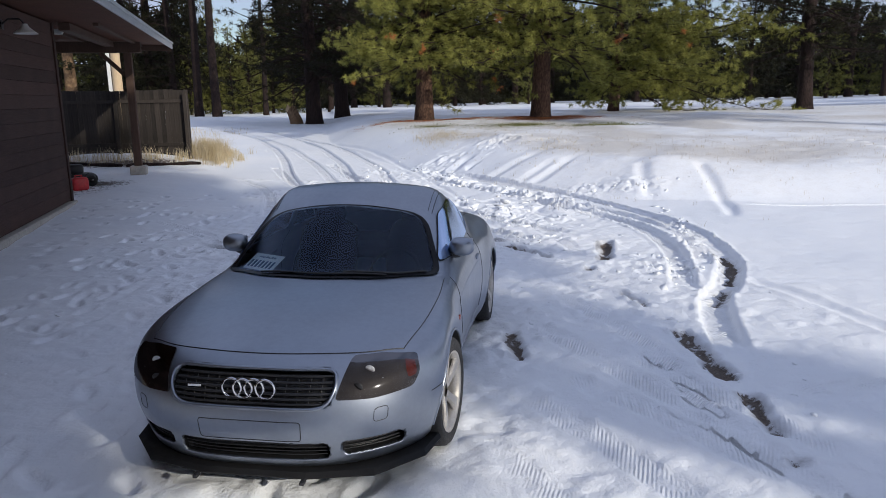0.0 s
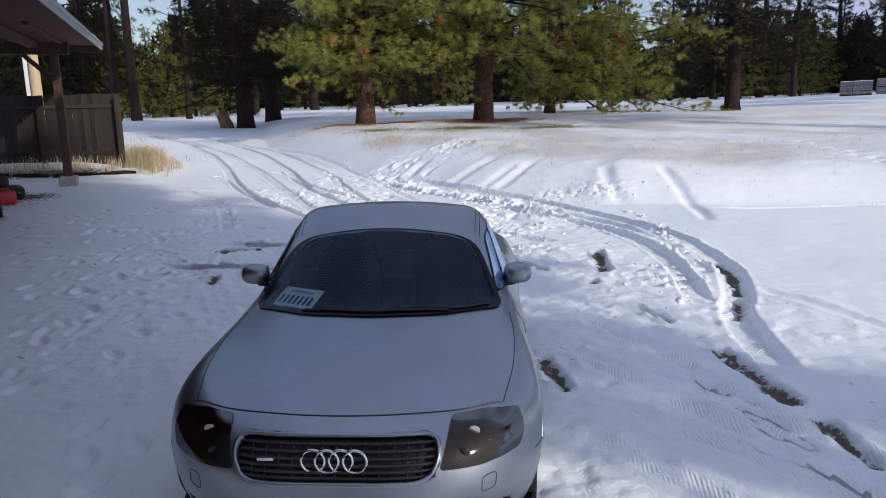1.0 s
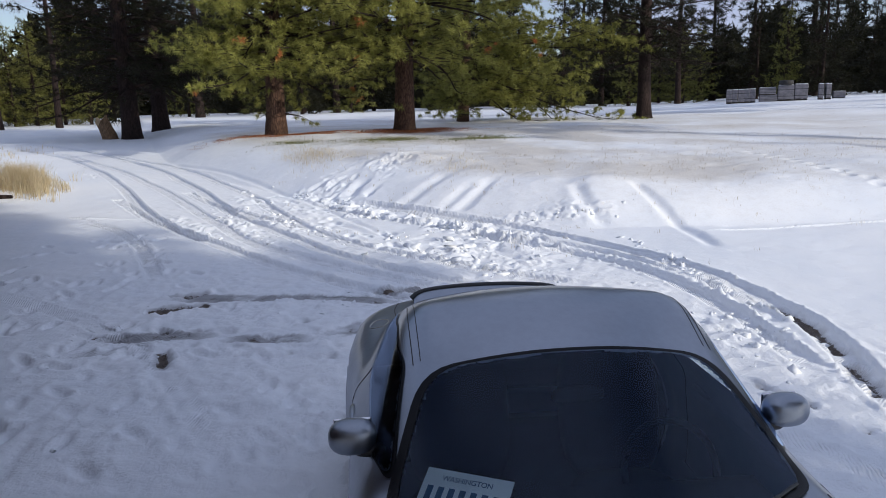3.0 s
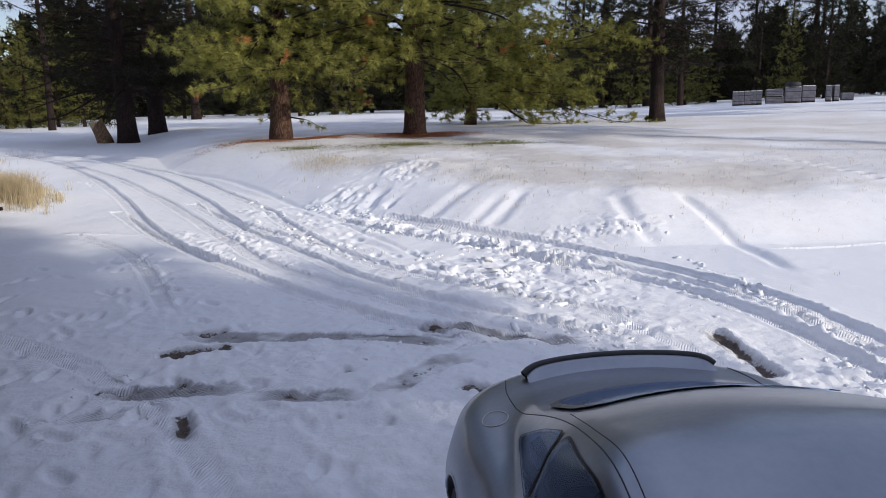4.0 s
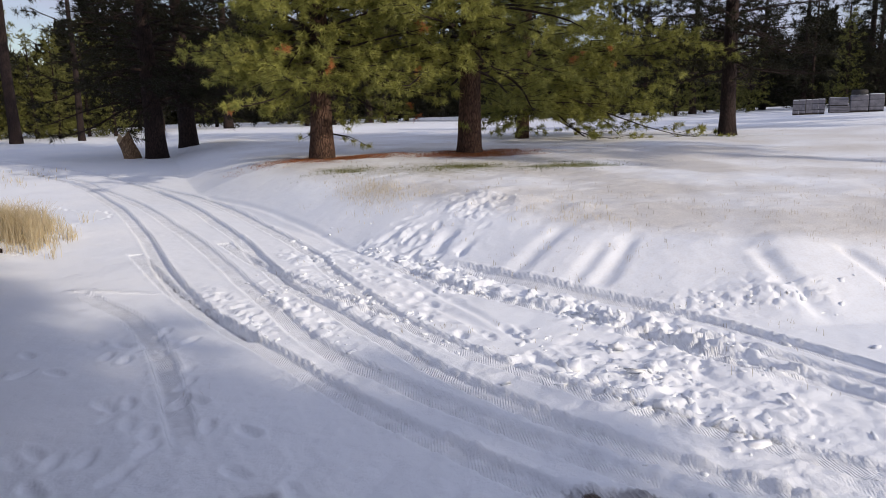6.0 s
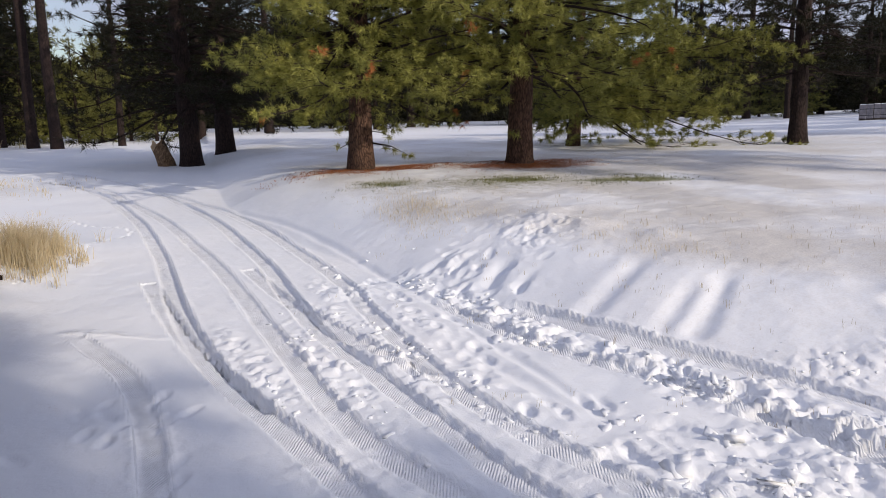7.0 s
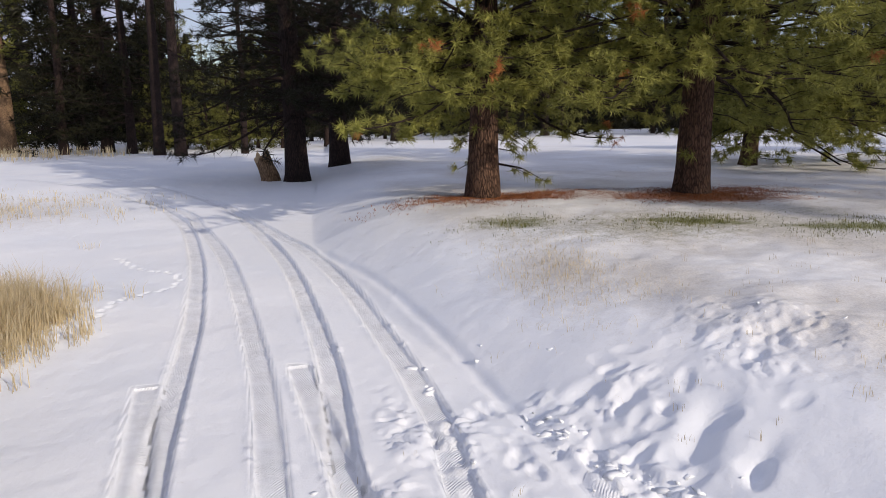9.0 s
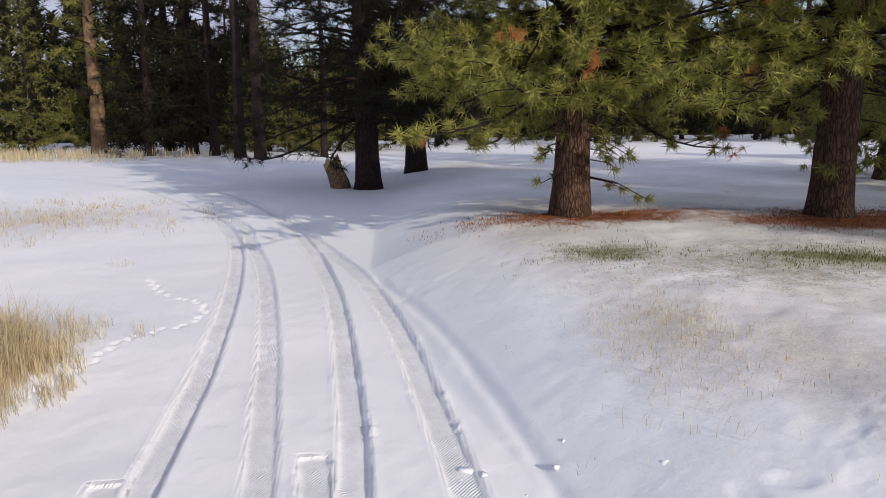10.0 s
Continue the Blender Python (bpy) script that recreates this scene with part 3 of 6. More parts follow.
# the big mound beside the bank
for cx, cy, r, h in [(6.55, 18.7, 0.5, 0.14), (6.9, 17.9, 0.4, 0.09), (6.1, 19.4, 0.35, 0.07), (7.4, 16.85, 0.22, 0.07), (8.3, 13.5, 0.45, 0.07), (5.15, 11.4, 0.3, 0.05)]:
    Z += h * np.exp(-(((X - cx) / r) ** 2 + ((Y - cy) / r) ** 2))
rng = np.random.default_rng(5)
paws = smooth_line([(-1.3, 20.9), (-0.85, 21.75), (-0.53, 22.55), (-0.32, 23.6), (0.3, 24.3), (0.28, 25.0), (-0.38, 25.7), (-0.85, 26.7)], 0.155)
for k, (px, py) in enumerate(paws):
    print_mark(px + 0.05 * (k % 2), py + rng.normal(0, 0.03), 0.06, 0.04, rng.uniform(20, 70), 0.030)
for k in range(330):
    x0, y0 = rng.uniform(-3.3, 0.8), rng.uniform(1.8, 15.5)
    print_mark(x0, y0, 0.13, 0.055, rng.uniform(40, 130), rng.uniform(0.010, 0.045))
for k in range(60):
    print_mark(rng.normal(3.6, 0.35), rng.uniform(12.5, 19), 0.13, 0.06, rng.uniform(60, 120), rng.uniform(0.01, 0.03))
for k in range(24):
    print_mark(rng.normal(4.75, 0.4), rng.uniform(16.4, 18.9), rng.uniform(0.09, 0.17), 0.07, rng.uniform(0, 180), rng.uniform(0.01, 0.035))
for k in range(16):
    print_mark(12.6 + 0.10 * k + (k % 2) * 0.2, 9.5 + 0.36 * k, 0.14, 0.09, 75, 0.05)
# trodden and driven-over snow round the car stays rough
trodden = np.clip(1 - np.hypot((X - 1.6) / 4.6, (Y - 7.5) / 7.5), 0, 1) ** 0.85 * drive
Z += trodden * (0.075 * (fractal(X, Y, 2.4, 4, 31, 0.70) - 0.5) + 0.045 * np.clip(fractal(X, Y, 6.5, 4, 37, 0.6) - 0.52, 0, 1) * 3 - 0.035 * np.clip(0.44 - fractal(X, Y, 5.0, 3, 39), 0, 1) * 3)
PACKED = np.maximum(PACKED, trodden * 0.45)
# needle beds, thin turf and straw
LITTER = np.maximum(LITTER, 0.86 * np.exp(-(((X - 6.6) / 1.9) ** 2) - ((Y + 0.35 * (X - 6.6) - 27.7) / 0.85) ** 2))
LITTER = np.maximum(LITTER, 0.84 * np.exp(-(((X - 10.4) / 2.4) ** 2) - ((Y + 0.40 * (X - 10.4) - 26.0) / 0.75) ** 2))
GREEN = 0.98 * np.exp(-(((X - 8.9) / 1.2) ** 2) - ((Y + 0.5 * (X - 8.9) - 23.75) / 0.38) ** 2)
GREEN = np.maximum(GREEN, 0.98 * np.exp(-(((X - 11.2) / 1.5) ** 2) - ((Y + 0.5 * (X - 11.2) - 22.3) / 0.5) ** 2))
GREEN = np.maximum(GREEN, 0.72 * np.exp(-(((X - 6.0) / 1.0) ** 2) - ((Y - 24.6) / 0.8) ** 2))
GREEN = np.maximum(GREEN, 0.50 * np.exp(-(((X - 8.4) / 3.6) ** 2) - ((Y - 23.6) / 1.9) ** 2))
STRAW = 0.95 * np.exp(-(((X - 5.55) / 0.8) ** 2) - ((Y - 21.4) / 1.6) ** 2)
STRAW = np.maximum(STRAW, 0.62 * np.exp(-(((X - 13.5) / 6.5) ** 2) - ((Y - 14.2) / 2.8) ** 2))
STRAW = np.maximum(STRAW, 0.55 * np.exp(-(((X - 8.0) / 2.5) ** 2) - ((Y - 22.8) / 1.6) ** 2))
STRAW = np.maximum(STRAW, 0.85 * np.exp(-(((X + 2.0) / 1.1) ** 2) - ((Y - 23.6) / 1.5) ** 2))
STRAW = np.maximum(STRAW, 0.8 * np.exp(-(((X + 5.5) / 3.2) ** 2) - ((Y - 33) / 2.6) ** 2))
STRAW = np.maximum(STRAW, 0.9 * np.exp(-(((X + 20) / 9) ** 2) - ((Y - 62) / 4) ** 2))
mott = fractal(X, Y, 0.5, 4, 51)
STRAW = np.maximum(STRAW, np.clip(S - 1.2, 0, 1) * np.clip(1 - (np.hypot(X - 12, Y - 20) / 45), 0, 1) * np.clip(mott - 0.06, 0, 1) * 1.9)
GREEN = np.maximum(GREEN, np.clip(S - 2, 0, 1) * np.exp(-(((X - 9.5) / 6) ** 2) - ((Y - 24) / 4.5) ** 2) * np.clip(mott - 0.15, 0, 1) * 0.75)
# bare earth under the porch roof and in the bed along the fence
BARE = np.maximum(BARE, 0.80 * np.exp(-(((X + 3.6) / 1.0) ** 2) - ((Y - 18.0) / 0.8) ** 2))
BARE = np.maximum(BARE, 0.78 * np.exp(-(((X + 4.0) / 2.6) ** 4) - ((Y - 21.25) / 0.42) ** 2))
STRAW = np.maximum(STRAW, 0.8 * np.exp(-(((X + 4.0) / 2.8) ** 4) - ((Y - 21.3) / 0.6) ** 2))
BARE = np.maximum(BARE, 0.9 * np.clip(1.3 - np.hypot((X + 6.0) / 3.4, (Y - 17.6) / 2.6), 0, 1))


def ground_height(x, y):
    """Height of the finished snow at one place."""
    i = int(np.clip(np.searchsorted(GX, x) - 1, 0, len(GX) - 2))
    j = int(np.clip(np.searchsorted(GY, y) - 1, 0, len(GY) - 2))
    u, v = (x - GX[i]) / (GX[i + 1] - GX[i]), (y - GY[j]) / (GY[j + 1] - GY[j])
    return float((Z[j, i] * (1 - u) + Z[j, i + 1] * u) * (1 - v) + (Z[j + 1, i] * (1 - u) + Z[j + 1, i + 1] * u) * v)


def build_ground():
    ny, nx = Z.shape
    i = (np.arange(ny - 1)[:, None] * nx + np.arange(nx - 1)[None]).ravel()
    faces = np.stack([i, i + 1, i + nx + 1, i + nx], 1)
    me = mesh_of("ground", np.stack([X, Y, Z], -1).reshape(-1, 3), faces, SNOW, True)
    for name, values in (("bare", BARE), ("packed", PACKED), ("straw", STRAW), ("green", GREEN), ("litter", LITTER), ("track_arc", TRACK_ARC), ("track_mask", TRACK_MASK)):
        a = me.attributes.new(name, "FLOAT", "POINT")
        a.data.foreach_set("value", values.astype(np.float32).ravel())
    return tagged(new("ground", me), "snow-covered drive and field with tyre tracks and muddy patches", "ground", kind="structure")


build_ground()


# ---- trees ----
def tufts(centres, ways, count, length, width, spread, r):
    """Needle tufts: thin triangles fanned out round each way."""
    n = len(centres)
    d = r.normal(size=(n, count, 3))
    d /= np.linalg.norm(d, axis=2, keepdims=True)
    d = d * spread + ways[:, None] * 0.75
    d /= np.linalg.norm(d, axis=2, keepdims=True)
    l = length * r.uniform(0.65, 1.1, (n, count, 1))
    w = np.cross(d, r.normal(size=(n, count, 3)))
    w *= width / (np.linalg.norm(w, axis=2, keepdims=True) + 1e-9)
    a = centres[:, None] + d * 0.01 - ways[:, None] * (length * 0.55 * r.uniform(0, 1, (n, count, 1)))
    tip = a + d * l + np.array([0, 0, -0.12]) * l
    v = np.stack([a - w * 0.6, a + w * 0.6, tip + w * 0.35], 2)
    return v.reshape(-1, 3)


def curve_limb(start, az, length, rise, droop, r, n=9):
    t = np.linspace(0, 1, n)
    out = np.stack([np.cos(az + 0.4 * np.sin(t * 3 + r.uniform(0, 6))), np.sin(az + 0.4 * np.sin(t * 3 + r.uniform(0, 6)))], 1)
    p = np.zeros((n, 3))
    p[:, :2] = start[:2] + out * (t * length)[:, None]
    p[:, 2] = start[2] + length * (rise * t - droop * t**2 + 0.5 * droop * t**4) + 0.05 * length * t * np.sin(t * 5 + r.uniform(0, 6))
    return p


def make_pine(name, height, radius, low, reach, limbs, seed, bark, needles, tuft=(24, 0.19, 0.010, 0.75), twigs=7, lean=(0, 0), dead=0, bare_low=0.0, fullness=1.0, bias=1.3, flare=0.22, near=True, skirt=0, rust=(), sway=(0.0, 0.0)):
    """A pine: tapered barked trunk, limbs and a crown of needle tufts, at the origin."""
    r = np.random.default_rng(seed)
    tree = thing(name, "", "")
    n, sides = (44, 26) if near else (14, 10)
    hs = np.concatenate([[-0.35], np.linspace(0, 1, n - 1) ** 1.35 * height])
    cx = lean[0] * hs + 0.05 * np.sin(hs * 0.5 + seed)
    cy = lean[1] * hs + 0.05 * np.cos(hs * 0.43 + seed)
    rad = radius * (1 - hs / (height * 1.02)).clip(0.02) ** 0.8 * (1 + flare * np.exp(-np.clip(hs, 0, None) / 0.4))
    v, f = tube_arrays(np.stack([cx, cy, hs], 1), rad, sides)
    ang = np.tile(np.arange(sides) * 2 * np.pi / sides, n)
    zz = np.repeat(hs, sides)
    ridge = fractal(ang * 5.2, zz * 1.7, 1.0, 3, seed) - 0.5
    mid = np.repeat(np.stack([cx, cy, hs], 1), sides, 0)
    v = mid + (v - mid) * (1 + 0.16 * ridge + 0.08 * np.sin(ang * 3 + seed) * np.exp(-np.clip(zz, 0, None) / 0.6))[:, None]
    part("trunk", mesh_of("trunk", v, f, bark, True), bark, tree)
    lv, lf, lc = [], [], 0
    tc_, tw_, dc_, dw_ = [], [], [], []
    for k in range(limbs):
        q = (k + r.uniform(0, 1)) / limbs
        h = low + (height * 0.97 - low) * q**bias
        az = k * 2.399 + r.uniform(-0.5, 0.5)
        prof = (1 - ((h - low) / (height - low)) ** 1.5) * (0.75 + 0.25 * min(1.0, (h - low) / (0.1 * height) + 0.3))
        length = max(0.5, reach * prof * r.uniform(0.7, 1.12) * (1 + sway[0] * math.cos(az - sway[1])))
        up = (h - low) / (height - low)
        start = np.array([lean[0] * h, lean[1] * h, h])
        p = curve_limb(start, az, length, r.uniform(-0.15, 0.5) + 0.5 * up, r.uniform(0.15, 0.9) * (1 - up), r)
        rr = radius * 0.17 * (0.5 + 0.5 * (1 - up)) * np.linspace(1, 0.16, len(p))
        a, b = tube_arrays(p, rr, 5, lc) if near else tube_arrays(p[::2], rr[::2], 3, lc)
        lv.append(a), lf.append(b)
        lc += len(a)
        naked = r.uniform() < bare_low * (1 - up) ** 2
        kids = max(3, int(twigs * (0.5 + length / max(reach, 0.1))))
        for j in range(kids):
            s = 0.16 + 0.84 * (j + r.uniform(0, 1)) / kids
            k1 = min(int(s * (len(p) - 1)), len(p) - 2)
            base = p[k1] + (p[k1 + 1] - p[k1]) * (s * (len(p) - 1) - k1)
            azj = az + r.choice([-1, 1]) * r.uniform(0.3, 1.25)
            lj = min(1.5, length * r.uniform(0.16, 0.36) * (1.25 - 0.55 * s))
            pj = curve_limb(base, azj, lj, r.uniform(-0.15, 0.5), r.uniform(0.0, 0.6), r, 5)
            if near or naked:
                a, b = tube_arrays(pj[::2], np.linspace(rr[-1] * 1.4, 0.006, 3), 3, lc)
                lv.append(a), lf.append(b)
                lc += len(a)
            if naked:
                continue
            spots = max(1, int(lj * 3.4 * fullness + 0.5))
            w = np.clip(1.02 - np.arange(spots) / max(spots, 2) * 0.75 + r.uniform(-0.05, 0.05, spots), 0, 1) * 4
            k0 = np.minimum(w.astype(int), 3)
            c = pj[k0] + (pj[k0 + 1] - pj[k0]) * (w - k0)[:, None] + r.normal(0, 0.06, (spots, 3))
            way = pj[-1] - pj[-2]
            way = way / (np.linalg.norm(way) + 1e-9) + np.array([0, 0, 0.25]) + r.normal(0, 0.25, (spots, 3))
            tc_.extend(c), tw_.extend(way)
        if not naked:
            tc_.append(p[-1]), tw_.append(p[-1] - p[-2] + np.array([0, 0, 0.05]))
            if dead and r.uniform() < dead:
                for _ in range(5):
                    dc_.append(p[-1] + r.normal(0, 0.09, 3)), dw_.append(np.array([0, 0, -0.6]) + r.normal(0, 0.4, 3))
    for k in range(skirt):
        h, az = r.uniform(0.75, 3.6), r.uniform(0, 6.28)
        out = np.array([math.cos(az), math.sin(az), 0.0])
        reach_k = r.uniform(0.25, 1.1)
        pj = np.array([out * (radius * 0.8 + reach_k * q) + [0, 0, h - 0.35 * reach_k * q * q] for q in (0, 0.5, 1.0)])
        a, b = tube_arrays(pj, [0.014, 0.010, 0.006], 3, lc)
        lv.append(a), lf.append(b)
        lc += len(a)
        for q in ((1.0,), (1.0, 0.6))[k % 2]:
            tc_.append(pj[0] + (pj[2] - pj[0]) * q + r.normal(0, 0.05, 3)), tw_.append(out + r.normal(0, 0.3, 3))
    for spot in rust:
        for _ in range(4):
            dc_.append(np.array(spot) + r.normal(0, 0.07, 3)), dw_.append(np.array([0, -0.5, -0.3]) + r.normal(0, 0.4, 3))
    # branches take the dark bark, crown shade included in its tone
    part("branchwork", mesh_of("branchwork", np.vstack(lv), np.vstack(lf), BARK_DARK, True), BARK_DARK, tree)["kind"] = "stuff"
    tc_, tw_ = np.array(tc_), np.array(tw_)
    tw_ /= np.linalg.norm(tw_, axis=1, keepdims=True) + 1e-9
    v = tufts(tc_, tw_, tuft[0], tuft[1], tuft[2], tuft[3], r)
    part("crown", mesh_of("crown", v, np.arange(len(v)).reshape(-1, 3), needles), needles, tree)["kind"] = "stuff"
    if dc_:
        v = tufts(np.array(dc_), np.array(dw_), 30, 0.17, 0.010, 0.8, r)
        part("dead_needles", mesh_of("dead_needles", v, np.arange(len(v)).reshape(-1, 3), NEEDLES_DEAD), NEEDLES_DEAD, tree, "rust-brown dead needle clumps")
    return tree


def plant(tree, x, y, turn=0.0, scale=1.0, sink=0.05):
    tree.matrix_basis = pose(x, y, ground_height(x, y) - sink, 0, 0, turn) @ Matrix.Scale(scale, 4)
    return tree


near_tuft = (48, 0.205, 0.0135, 1.15)
t = plant(make_pine("pine_tree", 11, 0.34, 2.1, 3.7, 165, 11, BARK, NEEDLES, near_tuft, 9, dead=0.02, fullness=1.15, skirt=44, rust=[(-0.8, -3.3, 2.55), (2.2, -1.9, 2.45), (-2.9, -1.6, 1.5), (-1.7, -2.4, 3.0)]), 6.45, 27.8)
tagged(t, "big pine with low hanging green boughs over brown needles", "pine tree", "pines by the drive")
t = plant(make_pine("pine_tree", 13, 0.36, 2.5, 3.6, 140, 12, BARK, NEEDLES, near_tuft, 9, dead=0.02, fullness=1.05, skirt=8, rust=[(1.7, -3.0, 2.7)]), 10.75, 26.6)
tagged(t, "tall pine with bare reddish lower trunk and green crown", "pine tree", "pines by the drive")
t = plant(make_pine("pine_tree", 12, 0.26, 1.3, 4.7, 150, 13, BARK, NEEDLES, (42, 0.24, 0.0175, 1.15), 9, lean=(0.05, 0), dead=0.03, fullness=1.05, bias=1.6, rust=[(1.0, -4.6, 3.5)], sway=(0.6, -0.3)), 17.5, 33.9)
tagged(t, "leaning pine with a wide sunlit crown of long needles", "pine tree", "pines by the drive")
# the next three pines hold their shade as near-black colour
t = plant(make_pine("pine_tree", 17, 0.40, 2.2, 4.6, 130, 14, BARK_DARK, NEEDLES_SHADED, (24, 0.29, 0.016, 0.95), 9, bare_low=0.2, fullness=0.9), 2.9, 38.6)
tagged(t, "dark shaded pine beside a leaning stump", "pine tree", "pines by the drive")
t = plant(make_pine("pine_tree", 17, 0.42, 2.4, 4.6, 130, 15, BARK_DARK, NEEDLES_SHADED, (24, 0.29, 0.016, 0.95), 9, bare_low=0.2, fullness=0.9), 5.0, 44.0)
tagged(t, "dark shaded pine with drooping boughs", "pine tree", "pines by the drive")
t = plant(make_pine("pine_tree", 18, 0.33, 2.7, 3.7, 110, 16, BARK_DARK, NEEDLES_SHADED, (16, 0.27, 0.024, 1.0), 11, bare_low=0.5), 24.9, 29.3)
tagged(t, "lone dark shaded pine with bare twiggy lower limbs in the snow", "pine tree", "pines in the field")

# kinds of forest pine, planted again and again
# the dark kinds carry the woods' shade in their needle colour
tall_a = make_pine("pine_tree", 19, 0.28, 1.6, 3.6, 74, 21, BARK_DARK, NEEDLES_SHADED, (8, 0.55, 0.060, 0.95), 6, bare_low=0.25, bias=1.35, near=False)
tall_b = make_pine("pine_tree", 22, 0.34, 3.0, 3.8, 74, 22, BARK_DARK, NEEDLES_SHADED, (8, 0.55, 0.060, 0.95), 6, bare_low=0.6, bias=1.3, near=False)
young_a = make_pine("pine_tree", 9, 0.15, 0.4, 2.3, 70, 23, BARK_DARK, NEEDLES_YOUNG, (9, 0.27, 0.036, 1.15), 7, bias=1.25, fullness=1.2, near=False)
young_b = make_pine("pine_tree", 13, 0.2, 0.5, 2.8, 72, 24, BARK_DARK, NEEDLES_SHADED, (8, 0.48, 0.055, 0.95), 6, bias=1.3, near=False)
KINDS = [(tall_a, "tall dark shaded forest pine with bare lower trunk"), (tall_b, "tall forest pine with reddish trunk and thin lower limbs"), (young_a, "young bushy green pine at the forest edge"), (young_b, "slender dark shaded forest pine with branches to the snow")]
used = set()


def grow(kind, x, y, scale=1.0, group="forest pines"):
    src, label = KINDS[kind]
    turn = random.uniform(0, 360)
    m = pose(x, y, ground_height(x, y) - 0.1, 0, 0, turn)
    if kind in used:
        ob = copy_thing(src, m)
    else:
        used.add(kind)
        ob = src
        ob.matrix_basis = m
    ob.scale = (scale, scale, scale * random.uniform(0.92, 1.1))
    return tagged(ob, label, "pine tree", group)


# this trunk's sunlit tan comes from the bark colour
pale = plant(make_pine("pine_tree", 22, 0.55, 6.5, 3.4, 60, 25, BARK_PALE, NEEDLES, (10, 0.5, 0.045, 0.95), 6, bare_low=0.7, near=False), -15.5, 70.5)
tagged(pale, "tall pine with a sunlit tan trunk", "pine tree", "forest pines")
random.seed(8)
EDGE = [(-75, 74), (-40, 72), (-10, 72), (15, 74), (40, 74), (58, 62), (70, 49), (84, 38), (110, 30)]
for row in range(3):
    for k in range(32):
        q = (k + random.uniform(0.1, 0.9)) / 32 * (len(EDGE) - 1)
        i = min(int(q), len(EDGE) - 2)
        x = EDGE[i][0] + (EDGE[i + 1][0] - EDGE[i][0]) * (q - i)
        y = EDGE[i][1] + (EDGE[i + 1][1] - EDGE[i][1]) * (q - i)
        x, y = x * (1 + 0.08 * row) + random.uniform(-1.5, 1.5), y + row * 7 + random.uniform(-3, 3)
        if abs(math.degrees(math.atan2(x - 2.2, y - 14.4)) + 17.5) < 2.2 and y < 80:
            continue
        bearing = math.degrees(math.atan2(x - 1, y - 4))
        gap = abs(bearing + 1.3) < 2.8 or abs(bearing - 36.5) < 1.3
        kind = random.choice((2, 2, 2)) if gap else random.choice((0, 0, 1, 3, 3, 2) if row else (0, 1, 3, 3, 2, 2))
        grow(kind, x, y, random.uniform(0.7, 0.85) if gap else random.uniform(0.9, 1.2))


def far_woods():
    """The closed dark forest behind the edge, pointed crown behind pointed crown."""
    r = np.random.default_rng(77)
    n, each = 860, 48
    q = r.uniform(0, len(EDGE) - 1, n)
    i = np.minimum(q.astype(int), len(EDGE) - 2)
    e = np.array(EDGE, float)
    p = e[i] + (e[i + 1] - e[i]) * (q - i)[:, None]
    deep = r.uniform(0, 1, n)
    x, y = p[:, 0] * (1.36 + 0.25 * deep), p[:, 1] + 34 + 22 * deep
    bearing = np.degrees(np.arctan2(x - 1, y - 4))
    crest = 11 + 11 * hash_noise(bearing * 0.9, bearing * 0, 5) * r.uniform(0.6, 1.25, n) + 2 * deep
    crest = np.where((np.abs(bearing + 1.3) < 2.6) | (np.abs(bearing - 36.5) < 1.5), crest * 0.55, crest)
    crest = crest * np.where(bearing > 32, 0.72, 1.0)
    up = r.uniform(0, 1, (n, each)) ** 1.1
    az, out = r.uniform(0, 6.28, (n, each)), r.uniform(0.2, 1.0, (n, each)) * (1 - up) ** 0.8 * (0.17 * crest)[:, None]
    c = np.stack([x[:, None] + out * np.cos(az), y[:, None] + out * np.sin(az), 0.9 + up * crest[:, None]], -1).reshape(-1, 3)
    way = np.stack([np.cos(az), np.sin(az), 0.15 + 0.9 * up], -1).reshape(-1, 3)
    low = 9000
    q = r.uniform(0, len(EDGE) - 1, low)
    i = np.minimum(q.astype(int), len(EDGE) - 2)
    p = e[i] + (e[i + 1] - e[i]) * (q - i)[:, None]
    under = np.stack([p[:, 0] * 1.36, p[:, 1] + 33 + r.uniform(0, 3, low), 0.9 + 8.5 * r.uniform(0, 1, low) ** 1.3], 1)
    c, way = np.vstack([c, under]), np.vstack([way, np.tile([0, 0, 0.5], (low, 1))])
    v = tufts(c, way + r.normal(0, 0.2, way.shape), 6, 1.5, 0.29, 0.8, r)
    # shaded needle tone, so the depth of the woods is coloured in
    me = mesh_of("far_woods", v, np.arange(len(v)).reshape(-1, 3), NEEDLES_SHADED)
    return tagged(new("far_woods", me), "dense dark shaded pine woods beyond the field", "woods", kind="stuff")


far_woods()
# pine kinds for an unseen stand added behind to shade the parked car
shade = make_pine("pine_tree", 20, 0.3, 9.2, 4.3, 125, 31, BARK_DARK, NEEDLES_SHADED, (8, 0.55, 0.075, 0.95), 8, bias=1.2, fullness=1.1, near=False)
KINDS.append((shade, "unseen shade-casting pine with a full dark crown over a bare trunk"))
high = make_pine("pine_tree", 27, 0.36, 15.4, 4.7, 110, 32, BARK_DARK, NEEDLES_SHADED, (9, 0.6, 0.075, 0.95), 8, bare_low=0.35, bias=1.1, fullness=1.1, near=False)
KINDS.append((high, "tall pine with a high dense crown over a bare trunk"))
# a close unseen stand, its edge set in line with the sun
ALONG, ACROSS, EDGE_AT = Vector((0.51, -0.86)), Vector((-0.86, -0.51)), Vector((1.1, 13.7))
